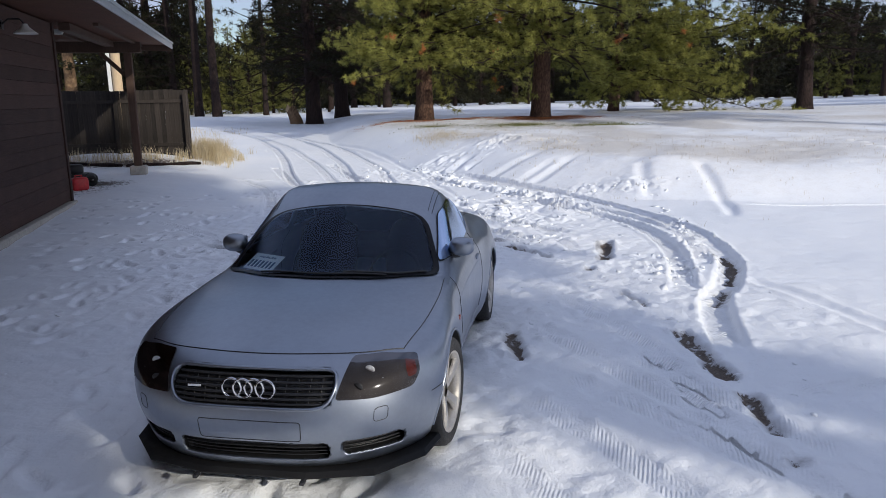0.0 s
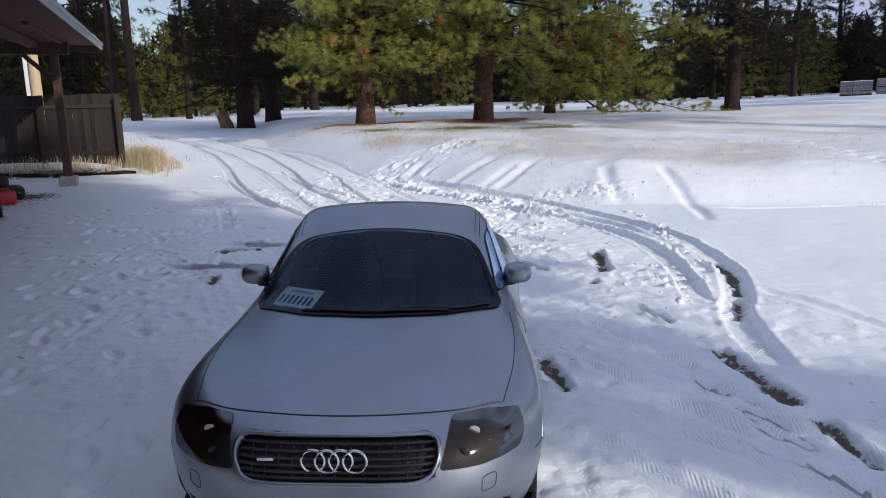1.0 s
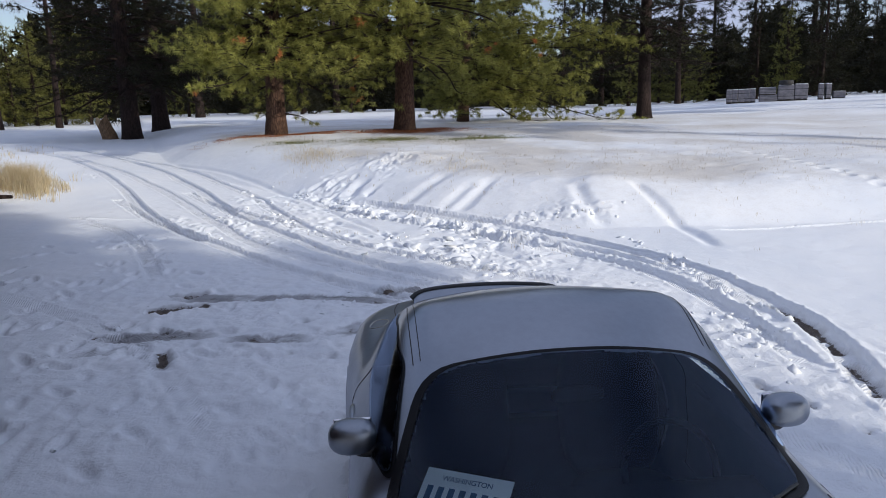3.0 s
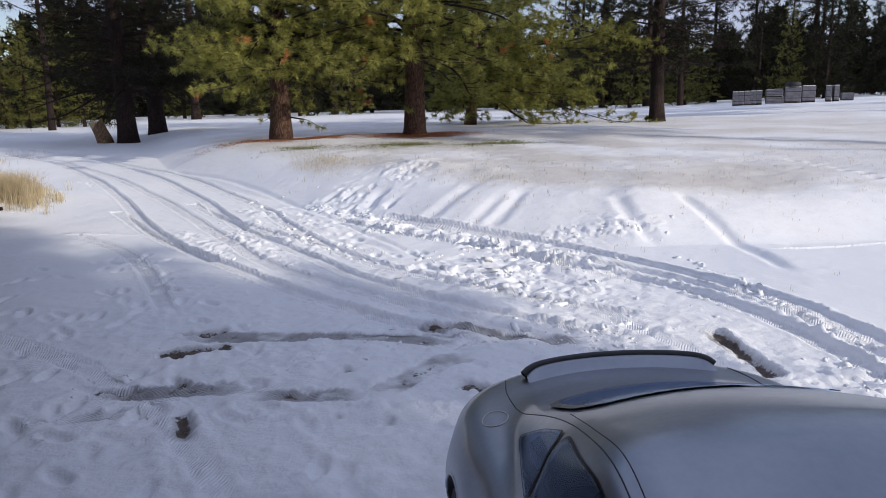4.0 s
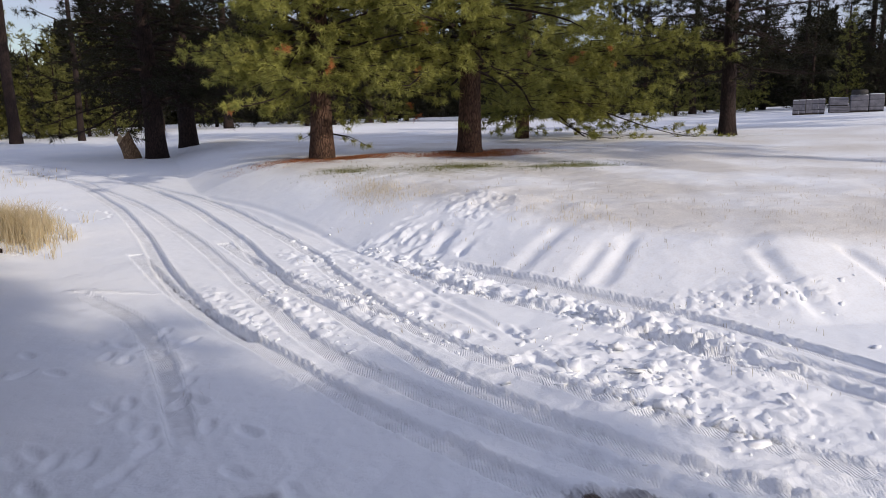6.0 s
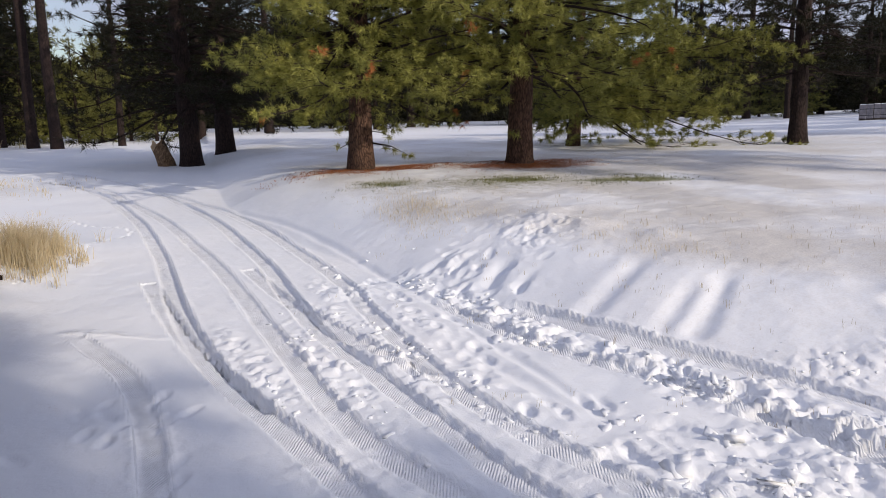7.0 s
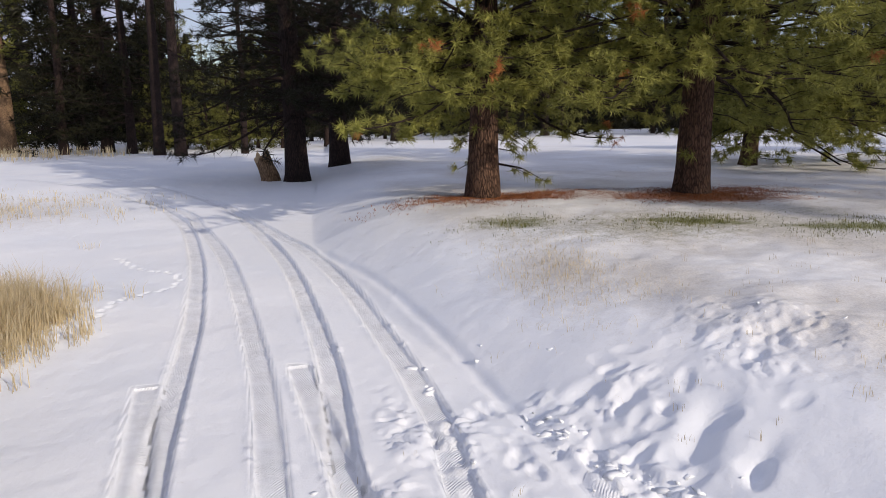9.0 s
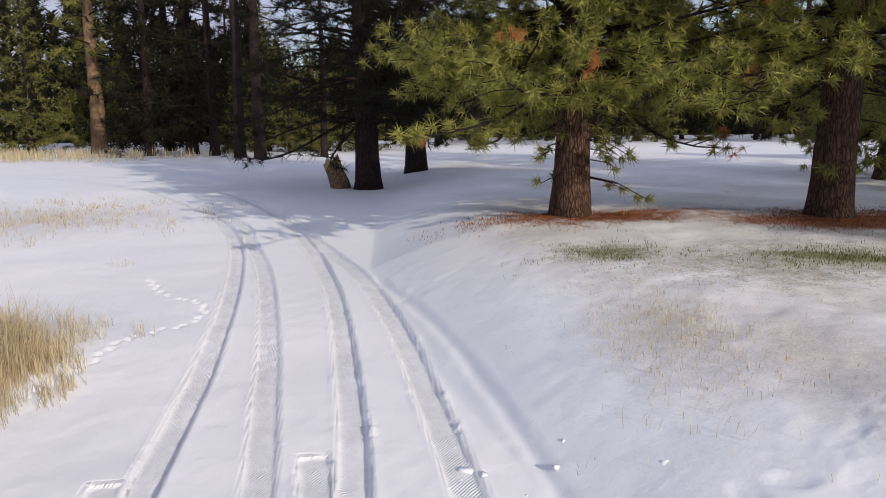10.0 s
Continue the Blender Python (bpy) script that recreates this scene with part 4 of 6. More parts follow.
STAND = [(4, 25.5, 3.9, 1.0), (4, 23.5, 6.9, 1.0), (4, 24.0, 9.8, 1.05), (5, 27, 12.7, 0.75), (1, 24, 2.6, 0.75), (5, 30, 3.0, 0.9),
         (5, 30, 3.8, 0.75), (5, 33, 3.9, 0.8), (5, 36, 4.1, 0.9), (4, 31, 4.0, 1.1), (5, 35, 8.5, 0.85), (5, 34, 13.5, 0.8), (5, 36, 18.5, 0.85), (5, 33, 23.5, 0.8)]
# bare-trunked pines at the bend of the drive
grow(5, -2.95, 59.8, 1.0)
grow(5, -4.35, 61.8, 0.95)
grow(5, 0.85, 61.6, 0.62)
for k, (x, y, sc) in enumerate([(-6.6, 65.5, 1.15), (-8.6, 68.5, 1.25), (-10.8, 66.0, 1.1), (-11.6, 75.0, 1.2)]):
    grow((0, 1)[k % 2], x, y, sc)
for x, y, sc in [(-5.6, 70, 0.9), (-3.8, 73, 1.1), (-2.0, 70, 0.85), (-0.5, 74, 1.05), (1.6, 72, 0.95), (3.4, 70, 0.9), (-19.5, 69, 1.3), (-22.5, 66, 1.1), (-25.5, 70, 1.4), (-17.6, 76, 1.5)]:
    grow(2, x, y, sc)
# plants the unseen stand, which is there only for its shade
for kind, back, across, sc in STAND:
    p = EDGE_AT + ALONG * back + ACROSS * across
    grow(kind, p.x, p.y, sc, "pines behind the drive")
# two unseen thin pines, placed so their long shadows cross the field
grow(5, 35.5, -9.0, 1.15, "pines beside the field")
grow(3, 36.0, -16.0, 1.2, "pines beside the field").scale = (0.5, 0.5, 1.2)
# unseen row added out of view to shade the far field
for k, (x, y) in enumerate([(45, 11), (49, 8), (53, 13), (57, 9), (61, 14), (66, 16), (71, 14), (76, 21), (83, 22)]):
    grow((5, 5, 0)[k % 3], x, y, 0.75, "pines beside the field")


# ---- house with porch roof ----
def build_house():
    house = thing("house", "dark brown plank-sided house with a timber porch and metal roof", "house")
    wx, y0, y1, zt = -3.5, -6.0, 15.25, 3.42
    rows = 15
    h = (zt - 0.12) / rows
    for k in range(rows):
        bm = bmesh.new()
        z0 = 0.12 + k * h
        box(bm, (wx - 0.10, y0, z0 + 0.003), (wx + 0.003 * (k % 2), y1 - 0.10, z0 + h), None, 0.003)
        part("siding_board", bm, SIDING, house)
    part("corner_board", boxed((wx - 0.12, y1 - 0.10, 0.05), (wx + 0.03, y1 + 0.03, zt)), SIDING, house)
    part("end_wall", boxed((-10.0, y1 - 0.08, 0.05), (wx - 0.12, y1 + 0.01, zt + 0.02)), SIDING, house)
    part("back_wall", boxed((-10.1, y0, 0.0), (-10.0, y1, 3.5)), SIDING, house)
    part("near_wall", boxed((-10.0, y0 - 0.1, 0.0), (wx, y0, zt)), SIDING, house)
    part("footing", boxed((-10.0, y0, -0.4), (wx + 0.10, y1 + 0.05, 0.11), None, 0.02), CONCRETE, house)
    # lean of the roof: eave low on the drive's side
    ex, ez, rx, rz = -2.0, 3.36, -10.3, 3.56
    slope = math.atan2(rz - ez, ex - rx)
    length = math.hypot(ex - rx, rz - ez)
    m = Matrix.Translation((ex, 0, ez)) @ Matrix.Rotation(slope, 4, "Y")
    part("roof", boxed((-length, y0 - 0.5, 0.10), (0.06, 20.95, 0.15), m, 0.004), ROOF_METAL, house, "grey metal roof sheet")
    part("soffit", boxed((-length, y0 - 0.45, 0.07), (0.0, 20.88, 0.096), m, 0.002), SOFFIT, house)
    part("fascia", boxed((0.0, y0 - 0.5, -0.015), (0.035, 20.95, 0.098), m, 0.004), ROOF_METAL, house)
    part("barge_board", boxed((-length, 20.88, -0.08), (0.0, 20.93, 0.098), m, 0.004), BEAM, house)
    for k in range(6):
        d = -0.75 - k * 1.15
        part("purlin", boxed((d - 0.05, 15.3, 0.01), (d + 0.05, 20.87, 0.066), m, 0.004), BEAM, house)
    # porch frame
    gz = ground_height(-2.92, 19.8)
    part("post_base", boxed((-3.11, 19.6, gz - 0.2), (-2.73, 20.0, gz + 0.22), None, 0.02), CONCRETE, house, "pale concrete post base")
    part("post", boxed((-3.01, 19.71, gz + 0.22), (-2.83, 19.89, 3.165), None, 0.008), BEAM, house)
    part("beam", boxed((-9.9, 19.70, 3.17), (-2.60, 19.90, 3.43), None, 0.008), BEAM, house)
    part("post", boxed((-9.3, 19.71, -0.1), (-9.1, 19.89, 3.165), None, 0.008), BEAM, house)
    brace = Matrix.Translation((-3.01, 19.8, 2.63)) @ Matrix.Rotation(radians(45), 4, "Y")
    part("brace", boxed((-0.76, -0.05, -0.05), (0.0, 0.05, 0.05), brace, 0.006), BEAM, house)
    part("plate_beam", boxed((-3.4, 15.3, 3.30), (-3.2, 19.69, 3.44), None, 0.006), BEAM, house)
    return house


build_house()


def build_fence():
    fence = thing("fence", "weathered grey-brown board fence in patchy sun", "fence")
    ax, ay, bx, by = -1.75, 21.75, -9.4, 23.65
    n = 58
    L = math.hypot(bx - ax, by - ay)
    turn = math.degrees(math.atan2(by - ay, bx - ax))
    shared = {}
    for k in range(n):
        q = (k + 0.5) / n
        x, y = ax + (bx - ax) * q, ay + (by - ay) * q
        g = max(0.35, ground_height(x, y))
        top = 2.30 + 0.008 * math.sin(k * 12.9)
        key = k % 7
        if key not in shared:
            bm = bmesh.new()
            box(bm, (-L / n * 0.496, -0.011, 0), (L / n * 0.496, 0.011, 1.9 + 0.010 * math.sin(key * 5.1)), None, 0.003)
            ob = part("board", bm, FENCE, fence)
            shared[key] = ob.data
        else:
            ob = new("board", shared[key])
            ob.parent = fence
        ob.matrix_basis = pose(x, y, top - 1.9, 0, 0.25 * math.sin(k * 7.7), turn + 1.5 * math.sin(k * 3.3))
    m = pose(ax, ay, 0, 0, 0, turn)
    for z in (0.75, 1.95):
        part("rail", boxed((0, 0.012, z), (L, 0.05, z + 0.09), m, 0.004), FENCE, fence)
    for k in range(5):
        d = 0.06 + k * (L - 0.1) / 4
        part("post", boxed((d - 0.05, 0.05, 0.2), (d + 0.05, 0.15, 2.2), m, 0.005), FENCE, fence)
    return fence


build_fence()


# ---- the parked coupe ----
class Curve:
    """A natural cubic curve through a few knots."""

    def __init__(self, *knots):
        self.x, self.y = (np.array(v, float) for v in zip(*knots))
        n, h = len(self.x), np.diff(self.x)
        a, b = np.eye(n), np.zeros(n)
        for i in range(1, n - 1):
            a[i, i - 1 : i + 2] = h[i - 1], 2 * (h[i - 1] + h[i]), h[i]
            b[i] = 6 * ((self.y[i + 1] - self.y[i]) / h[i] - (self.y[i] - self.y[i - 1]) / h[i - 1])
        self.m = np.linalg.solve(a, b)

    def __call__(self, v):
        v = np.clip(v, self.x[0], self.x[-1])
        i = np.clip(np.searchsorted(self.x, v) - 1, 0, len(self.x) - 2)
        h = self.x[i + 1] - self.x[i]
        p, q = (self.x[i + 1] - v) / h, (v - self.x[i]) / h
        return p * self.y[i] + q * self.y[i + 1] + ((p**3 - p) * self.m[i] + (q**3 - q) * self.m[i + 1]) * h * h / 6


def smax(a, b, k):
    h = np.clip(0.5 - 0.5 * (b - a) / k, 0, 1)
    return b + (a - b) * h + k * h * (1 - h)


def smin(a, b, k):
    return -smax(-a, -b, k)


def ramp01(a, b, v):
    t = np.clip((v - a) / (b - a), 0, 1)
    return t * t * (3 - 2 * t)


# the coupe's lines: s runs from the nose (0) to the tail (4.04)
HALF = 2.02
NOSE = Curve((0.05, 0.13), (0.2, 0.05), (0.42, 0.0), (0.56, 0.03), (0.66, 0.10), (0.76, 0.26), (0.95, 0.6), (1.5, 1.6))
TAIL = Curve((0.05, 0.18), (0.25, 0.06), (0.5, 0.0), (0.75, 0.03), (0.9, 0.10), (1.5, 0.5))
TUCK = Curve((0.05, 0.10), (0.2, 0.05), (0.36, 0.01), (0.5, 0.0), (0.68, 0.015), (0.84, 0.065), (1.0, 0.15), (1.5, 0.4))
HOOD = Curve((0.0, 0.585), (0.12, 0.655), (0.3, 0.712), (0.6, 0.775), (1.0, 0.838), (1.3, 0.872), (1.8, 0.89), (3.2, 0.915), (3.7, 0.905), (4.04, 0.86))
ROOF = Curve((0.7, 0.55), (1.1, 0.83), (1.25, 0.92), (1.6, 1.115), (1.9, 1.265), (2.12, 1.33), (2.38, 1.305), (2.65, 1.235), (2.95, 1.135), (3.3, 1.005), (3.6, 0.90), (3.9, 0.77), (4.3, 0.5))
WHEELS = (0.85, 3.27)
WHEEL_R, WHEEL_Z = 0.318, 0.315


def body_field(x, y, z, openings=True):
    """Below zero inside the car's body shell."""
    ax, s = np.abs(x), y + HALF
    flare = 0.0
    for ws in WHEELS:
        r = np.hypot(s - ws, z - WHEEL_Z)
        flare = flare + 0.028 * np.exp(-(((r - 0.40) / 0.12) ** 2)) * ramp01(0.1, 0.3, z)
    ground_z, z = z, z - 0.05 * ramp01(0.12, 0.36, z)
    w = 0.868 - TUCK(z) + flare - 0.012 * ramp01(1.2, 2.0, s) * (1 - ramp01(2.2, 2.9, s))
    rx, ry = 0.74, 0.66
    qx = np.clip((ax - (w - rx)) / rx, 0, None)
    qy = np.clip((ry - (s - NOSE(z))) / ry, 0, None)
    front = ((qx**2.25 + qy**2.25 + 1e-9) ** (1 / 2.25) - 1) * 0.7
    rx, ry = 0.66, 0.5
    qx = np.clip((ax - (w - rx)) / rx, 0, None)
    qy = np.clip((s - TAIL(z) * -1 - (2 * HALF - ry)) / ry, 0, None)
    rear = ((qx**2.3 + qy**2.3 + 1e-9) ** (1 / 2.3) - 1) * 0.6
    top = (z - HOOD(s) + 0.085 * (ax / 0.86) ** 2.4) * 0.95
    low = smax(smax(np.maximum(front, rear), top, 0.085), 0.195 - ground_z, 0.03)
    t = ramp01(1.9, 2.5, s)
    se = s - 0.42 * ax**2 * (1 - t) + 0.22 * ax**2 * t
    h = 0.02
    slope = (ROOF(se + h) - ROOF(se - h)) / (2 * h)
    cap = (z - ROOF(se) + 0.05 * (ax / 0.6) ** 2) / np.sqrt(1 + slope**2)
    side = (ax - (0.775 - 0.43 * (z - 0.86) - 0.16 * ramp01(2.3, 3.7, s) - 0.02 * (1 - ramp01(1.2, 2.0, s)))) * 0.92
    cabin = np.maximum(np.maximum(smax(side, cap, 0.10), 1.0 - s), s - 3.9)
    f = smin(low, np.maximum(cabin, 0.7 - z), 0.045)
    z = ground_z
    if not openings:
        return f
    for ws in WHEELS:
        well = np.maximum(np.hypot(s - ws, z - WHEEL_Z) - 0.352, 0.56 - ax)
        f = np.maximum(f, -well)
    # openings in the nose
    for cx, hw, cz, hh, r in ((0.0, 0.415, 0.612, 0.078, 0.06), (0.0, 0.385, 0.298, 0.046, 0.03), (0.58, 0.135, 0.308, 0.038, 0.025), (-0.58, 0.135, 0.308, 0.038, 0.025)):
        hole = np.maximum(rounded(x, z, hw, hh, cx, cz, r), s - 0.8)
        f = np.maximum(f, -np.maximum(hole, -low - 0.07))
    return f


def rounded(x, z, hw, hh, cx, cz, r):
    qx, qz = np.abs(x - cx) - hw + r, np.abs(z - cz) - hh + r
    return np.hypot(np.clip(qx, 0, None), np.clip(qz, 0, None)) + np.minimum(np.maximum(qx, qz), 0) - r


def skin(x, y, z):
    return body_field(x, y, z, False)


def onto(kind, a, b, field=None, side=1.0):
    """Meets the body from the front (x, z), from a side (y, z) or from above (x, y)."""
    field = field or skin
    a, b = np.broadcast_arrays(np.asarray(a, float), np.asarray(b, float))

    def at(d):
        if kind == "front":
            return a, -2.2 + d, b
        if kind == "side":
            return side * (1.1 - d), a, b
        if kind == "rear":
            return a, 2.2 - d, b
        return a, b, 1.5 - d

    last, found = np.full(a.shape, np.nan), np.zeros(a.shape, bool)
    for d in np.arange(0, 1.5, 0.03):
        inside = (field(*at(np.full(a.shape, d))) < 0) & ~found
        last[inside] = d
        found |= inside
    lo, hi = last - 0.03, last
    for _ in range(14):
        m = (lo + hi) / 2
        inn = field(*at(m)) < 0
        hi, lo = np.where(inn, m, hi), np.where(inn, lo, m)
    return np.stack(np.broadcast_arrays(*at(hi)), -1)


def outward(p, h=0.004, field=None):
    field = field or skin
    x, y, z = p[..., 0], p[..., 1], p[..., 2]
    g = np.stack([field(x + h, y, z) - field(x - h, y, z), field(x, y + h, z) - field(x, y - h, z), field(x, y, z + h) - field(x, y, z - h)], -1)
    return g / (np.linalg.norm(g, axis=-1, keepdims=True) + 1e-12)


def paint_material():
    m = Nodes("silver_paint")
    dust, speck = m.noise(2.2, 5), m.noise(30, 5, 0.7)
    dirt = m.map(m.math("ADD", m.math("MULTIPLY", dust, 0.6), m.math("MULTIPLY", speck, 0.4)), 0.42, 0.68)
    c = m.mix(dirt, (0.315, 0.345, 0.40), (0.28, 0.305, 0.35))
    return m.surface(c, m.map(dirt, 0, 1, 0.34, 0.42), None, Metallic=1.0, Coat_Weight=0.3, Coat_Roughness=0.08)


def glass_material(name, tint, base=(1, 1, 1), rough=0.03):
    """Thin tinted glass: see-through, with a mirror gloss that grows towards grazing angles."""
    m = Nodes(name)
    clear = m.add("ShaderNodeBsdfTransparent", Color=(*tint, 1))
    gloss = m.add("ShaderNodeBsdfGlossy", Color=(*base, 1), Roughness=rough)
    fres = m.add("ShaderNodeFresnel", IOR=1.5)
    mixed = m.add("ShaderNodeMixShader", Fac=fres.outputs[0])
    m.tree.links.new(clear.outputs[0], mixed.inputs[1])
    m.tree.links.new(gloss.outputs[0], mixed.inputs[2])
    m.tree.links.new(mixed.outputs[0], m.out.inputs["Surface"])
    return m.mat


PAINT = paint_material()
# blue gloss colour stands in for reflections of a deep blue sky
GLASS = glass_material("tinted_glass", (0.74, 0.80, 0.82), (0.50, 0.61, 0.82), 0.11)
LENS = glass_material("smoked_lens", (0.55, 0.53, 0.53), (0.16, 0.16, 0.17), 0.10)
LAMP_GREY = simple("lamp_grey", (0.075, 0.072, 0.075), 0.5, vary=0.4)
LAMP_SILVER = simple("lamp_reflector", (0.42, 0.42, 0.43), 0.4, vary=0.4, scale=60)
LIP = simple("matt_black_plastic", (0.011, 0.011, 0.012), 0.65, vary=0.2, Specular_IOR_Level=0.25)
BLACK = simple("black_plastic", (0.018, 0.018, 0.02), 0.42, vary=0.3)
GLOSS_BLACK = simple("black_frit", (0.006, 0.006, 0.008), 0.3, vary=0.1, Specular_IOR_Level=0.15)
RUBBER = simple("tyre_rubber", (0.025, 0.024, 0.024), 0.8, bump=0.4, scale=40)
ALLOY = simple("alloy", (0.50, 0.47, 0.43), 0.42, 0.35)
CHROME = simple("chrome", (0.75, 0.75, 0.76), 0.16, 1.0, vary=0.05)
AMBER = simple("amber_lens", (0.22, 0.045, 0.03), 0.3)
LEATHER = simple("dark_leather", (0.003, 0.0035, 0.005), 0.8, bump=0.0, Specular_IOR_Level=0.05)
PLATE_WHITE = simple("plate_white", (0.86, 0.93, 0.95), 0.45, vary=0.08)
PLATE_BLUE = simple("plate_blue", (0.03, 0.10, 0.20), 0.5)
CREAM = simple("cream_rubber", (0.50, 0.46, 0.38), 0.6)


def net(field, lo, hi, h):
    """A smooth mesh of the zero surface of a field over a box."""
    ax = [np.arange(a, b + h, h) for a, b in zip(lo, hi)]
    g = np.meshgrid(*ax, indexing="ij")
    f = field(*g)
    shape = tuple(n - 1 for n in f.shape)
    total, count = np.zeros((*shape, 3)), np.zeros(shape)
    quads = []
    index = np.arange(int(np.prod(shape))).reshape(shape)
    for d in range(3):
        one = [slice(None)] * 3
        two = [slice(None)] * 3
        one[d], two[d] = slice(0, -1), slice(1, None)
        fa, fb = f[tuple(one)], f[tuple(two)]
        cross = (fa < 0) != (fb < 0)
        k = np.where(cross, fa / np.where(cross, fa - fb, 1), 0)
        at = np.stack([g[c][tuple(one)] for c in range(3)], -1)
        at[..., d] += k * h
        o = [c for c in range(3) if c != d]
        for i in (0, 1):
            for j in (0, 1):
                src, dst = [slice(None)] * 3, [slice(None)] * 3
                for axis, q in ((o[0], i), (o[1], j)):
                    src[axis] = slice(1, None) if q else slice(0, -1)
                m = cross[tuple(src)]
                total += np.where(m[..., None], at[tuple(src)], 0)
                count += m
        inner = [slice(None)] * 3
        for axis in o:
            inner[axis] = slice(1, -1)
        w = np.argwhere(cross[tuple(inner)])
        if len(w):
            c = w.copy()
            c[:, o[0]] += 1
            c[:, o[1]] += 1

            def cell(i, j):
                e = c.copy()
                e[:, o[0]] -= i
                e[:, o[1]] -= j
                return index[e[:, 0], e[:, 1], e[:, 2]]

            q = np.stack([cell(1, 1), cell(0, 1), cell(0, 0), cell(1, 0)], 1)
            flip = (fa[tuple(inner)][tuple(w.T)] < 0) ^ (d == 1)
            q = np.where(flip[:, None], q, q[:, ::-1])
            quads.append(q)
    quads = np.vstack(quads)
    ids, back = np.unique(quads, return_inverse=True)
    v = (total.reshape(-1, 3)[ids]) / count.reshape(-1)[ids][:, None]
    for _ in range(3):
        e = 0.002
        x, y, z = v.T
        gr = np.stack([field(x + e, y, z) - field(x - e, y, z), field(x, y + e, z) - field(x, y - e, z), field(x, y, z + e) - field(x, y, z - e)], -1) / (2 * e)
        step = field(x, y, z)[:, None] * gr / ((gr**2).sum(-1, keepdims=True) + 1e-6)
        v = v - np.clip(step, -h * 0.4, h * 0.4)
    return v, back.reshape(-1, 4)


def round_poly(corners, r=0.05, n=6, per=8):
    """A closed outline with rounded corners."""
    c = np.array(corners, float)
    out = []
    for i in range(len(c)):
        a, b, d = c[i - 1], c[i], c[(i + 1) % len(c)]
        u, w = a - b, d - b
        lu, lw = np.linalg.norm(u), np.linalg.norm(w)
        p, q = b + u / lu * min(r, lu * 0.45), b + w / lw * min(r, lw * 0.45)
        t = np.linspace(0, 1, n)[:, None]
        out.append((1 - t) ** 2 * p + 2 * t * (1 - t) * b + t**2 * q)
        nxt = c[(i + 2) % len(c)] - d
        e = d + (b - d) / lw * min(r, lw * 0.45)
        out.append(q + (e - q) * np.linspace(0, 1, per)[1:-1, None])
    return np.vstack(out)


def inside_poly(px, py, loop):
    hit = np.zeros(px.shape, bool)
    for (ax_, ay_), (bx_, by_) in zip(loop, np.roll(loop, -1, 0)):
        c = (ay_ > py) != (by_ > py)
        xi = ax_ + (py - ay_) / (by_ - ay_ + 1e-12) * (bx_ - ax_)
        hit ^= c & (px < xi)
    return hit


def skin_patch(name, loop, kind, material, car, lift=0.004, rings=7, side=1.0, inner=0.0, label="", thick=0.0):
    """A panel that follows the body inside an outline; inner > 0 leaves a ring."""
    loop = np.asarray(loop)
    mid = loop.mean(0)
    ks = np.linspace(1.0, max(inner, 0.02), rings)
    flat = mid + (loop - mid)[None] * ks[:, None, None]
    p = onto(kind, flat[..., 0], flat[..., 1], None, side)
    nrm = outward(p)
    p = p + nrm * lift
    n = len(loop)
    v = p.reshape(-1, 3)
    i = (np.arange(rings - 1)[:, None] * n + np.arange(n)[None]).ravel()
    j = (np.arange(rings - 1)[:, None] * n + (np.arange(n)[None] + 1) % n).ravel()
    f = np.stack([i, j, j + n, i + n], 1)
    if thick:
        base = len(v)
        v = np.vstack([v, (p[0] - nrm[0] * thick)])
        a, b = np.arange(n), (np.arange(n) + 1) % n
        f = np.vstack([f, np.stack([a, base + a, base + b, b], 1)])
    return part(name, mesh_of(name, v, f, material, True), material, car, label)


def skin_line(name, pts, kind, car, radius=0.0035, material=None, side=1.0, lift=0.0, closed=False, step=0.03):
    """A thin line (a panel gap or a strip) that follows the body."""
    q = smooth_line(pts, step) if not closed else np.vstack([pts, pts[:1]])
    p = onto(kind, q[:, 0], q[:, 1], None, side)
    p = p[~np.isnan(p).any(1)]
    p = p + outward(p) * lift
    return tube(name, p, radius, material or BLACK, car, 5)


def front_mirror(c):
    return [(-a, b) for a, b in c][::-1]


WINDSCREEN = round_poly([(-0.735, 1.385 - HALF), (-0.37, 1.15 - HALF), (0.0, 1.09 - HALF), (0.37, 1.15 - HALF), (0.735, 1.385 - HALF), (0.558, 1.84 - HALF), (0.28, 1.80 - HALF), (0, 1.785 - HALF), (-0.28, 1.80 - HALF), (-0.558, 1.84 - HALF)], 0.12)
REAR_GLASS = round_poly([(-0.50, 2.78 - HALF), (0, 2.83 - HALF), (0.50, 2.78 - HALF), (0.52, 3.17 - HALF), (0.25, 3.28 - HALF), (0, 3.31 - HALF), (-0.25, 3.28 - HALF), (-0.52, 3.17 - HALF)], 0.12)
SIDE_GLASS = round_poly([(1.52 - HALF, 0.935), (1.95 - HALF, 1.19), (2.22 - HALF, 1.245), (2.58 - HALF, 1.205), (2.58 - HALF, 0.955)], 0.06)
QUARTER_GLASS = round_poly([(2.62 - HALF, 0.957), (2.62 - HALF, 1.195), (2.82 - HALF, 1.11), (3.06 - HALF, 0.975)], 0.05)
HEADLIGHT = [(0.475, 0.728), (0.62, 0.724), (0.765, 0.700), (0.79, 0.63), (0.765, 0.570), (0.60, 0.560), (0.430, 0.570)]


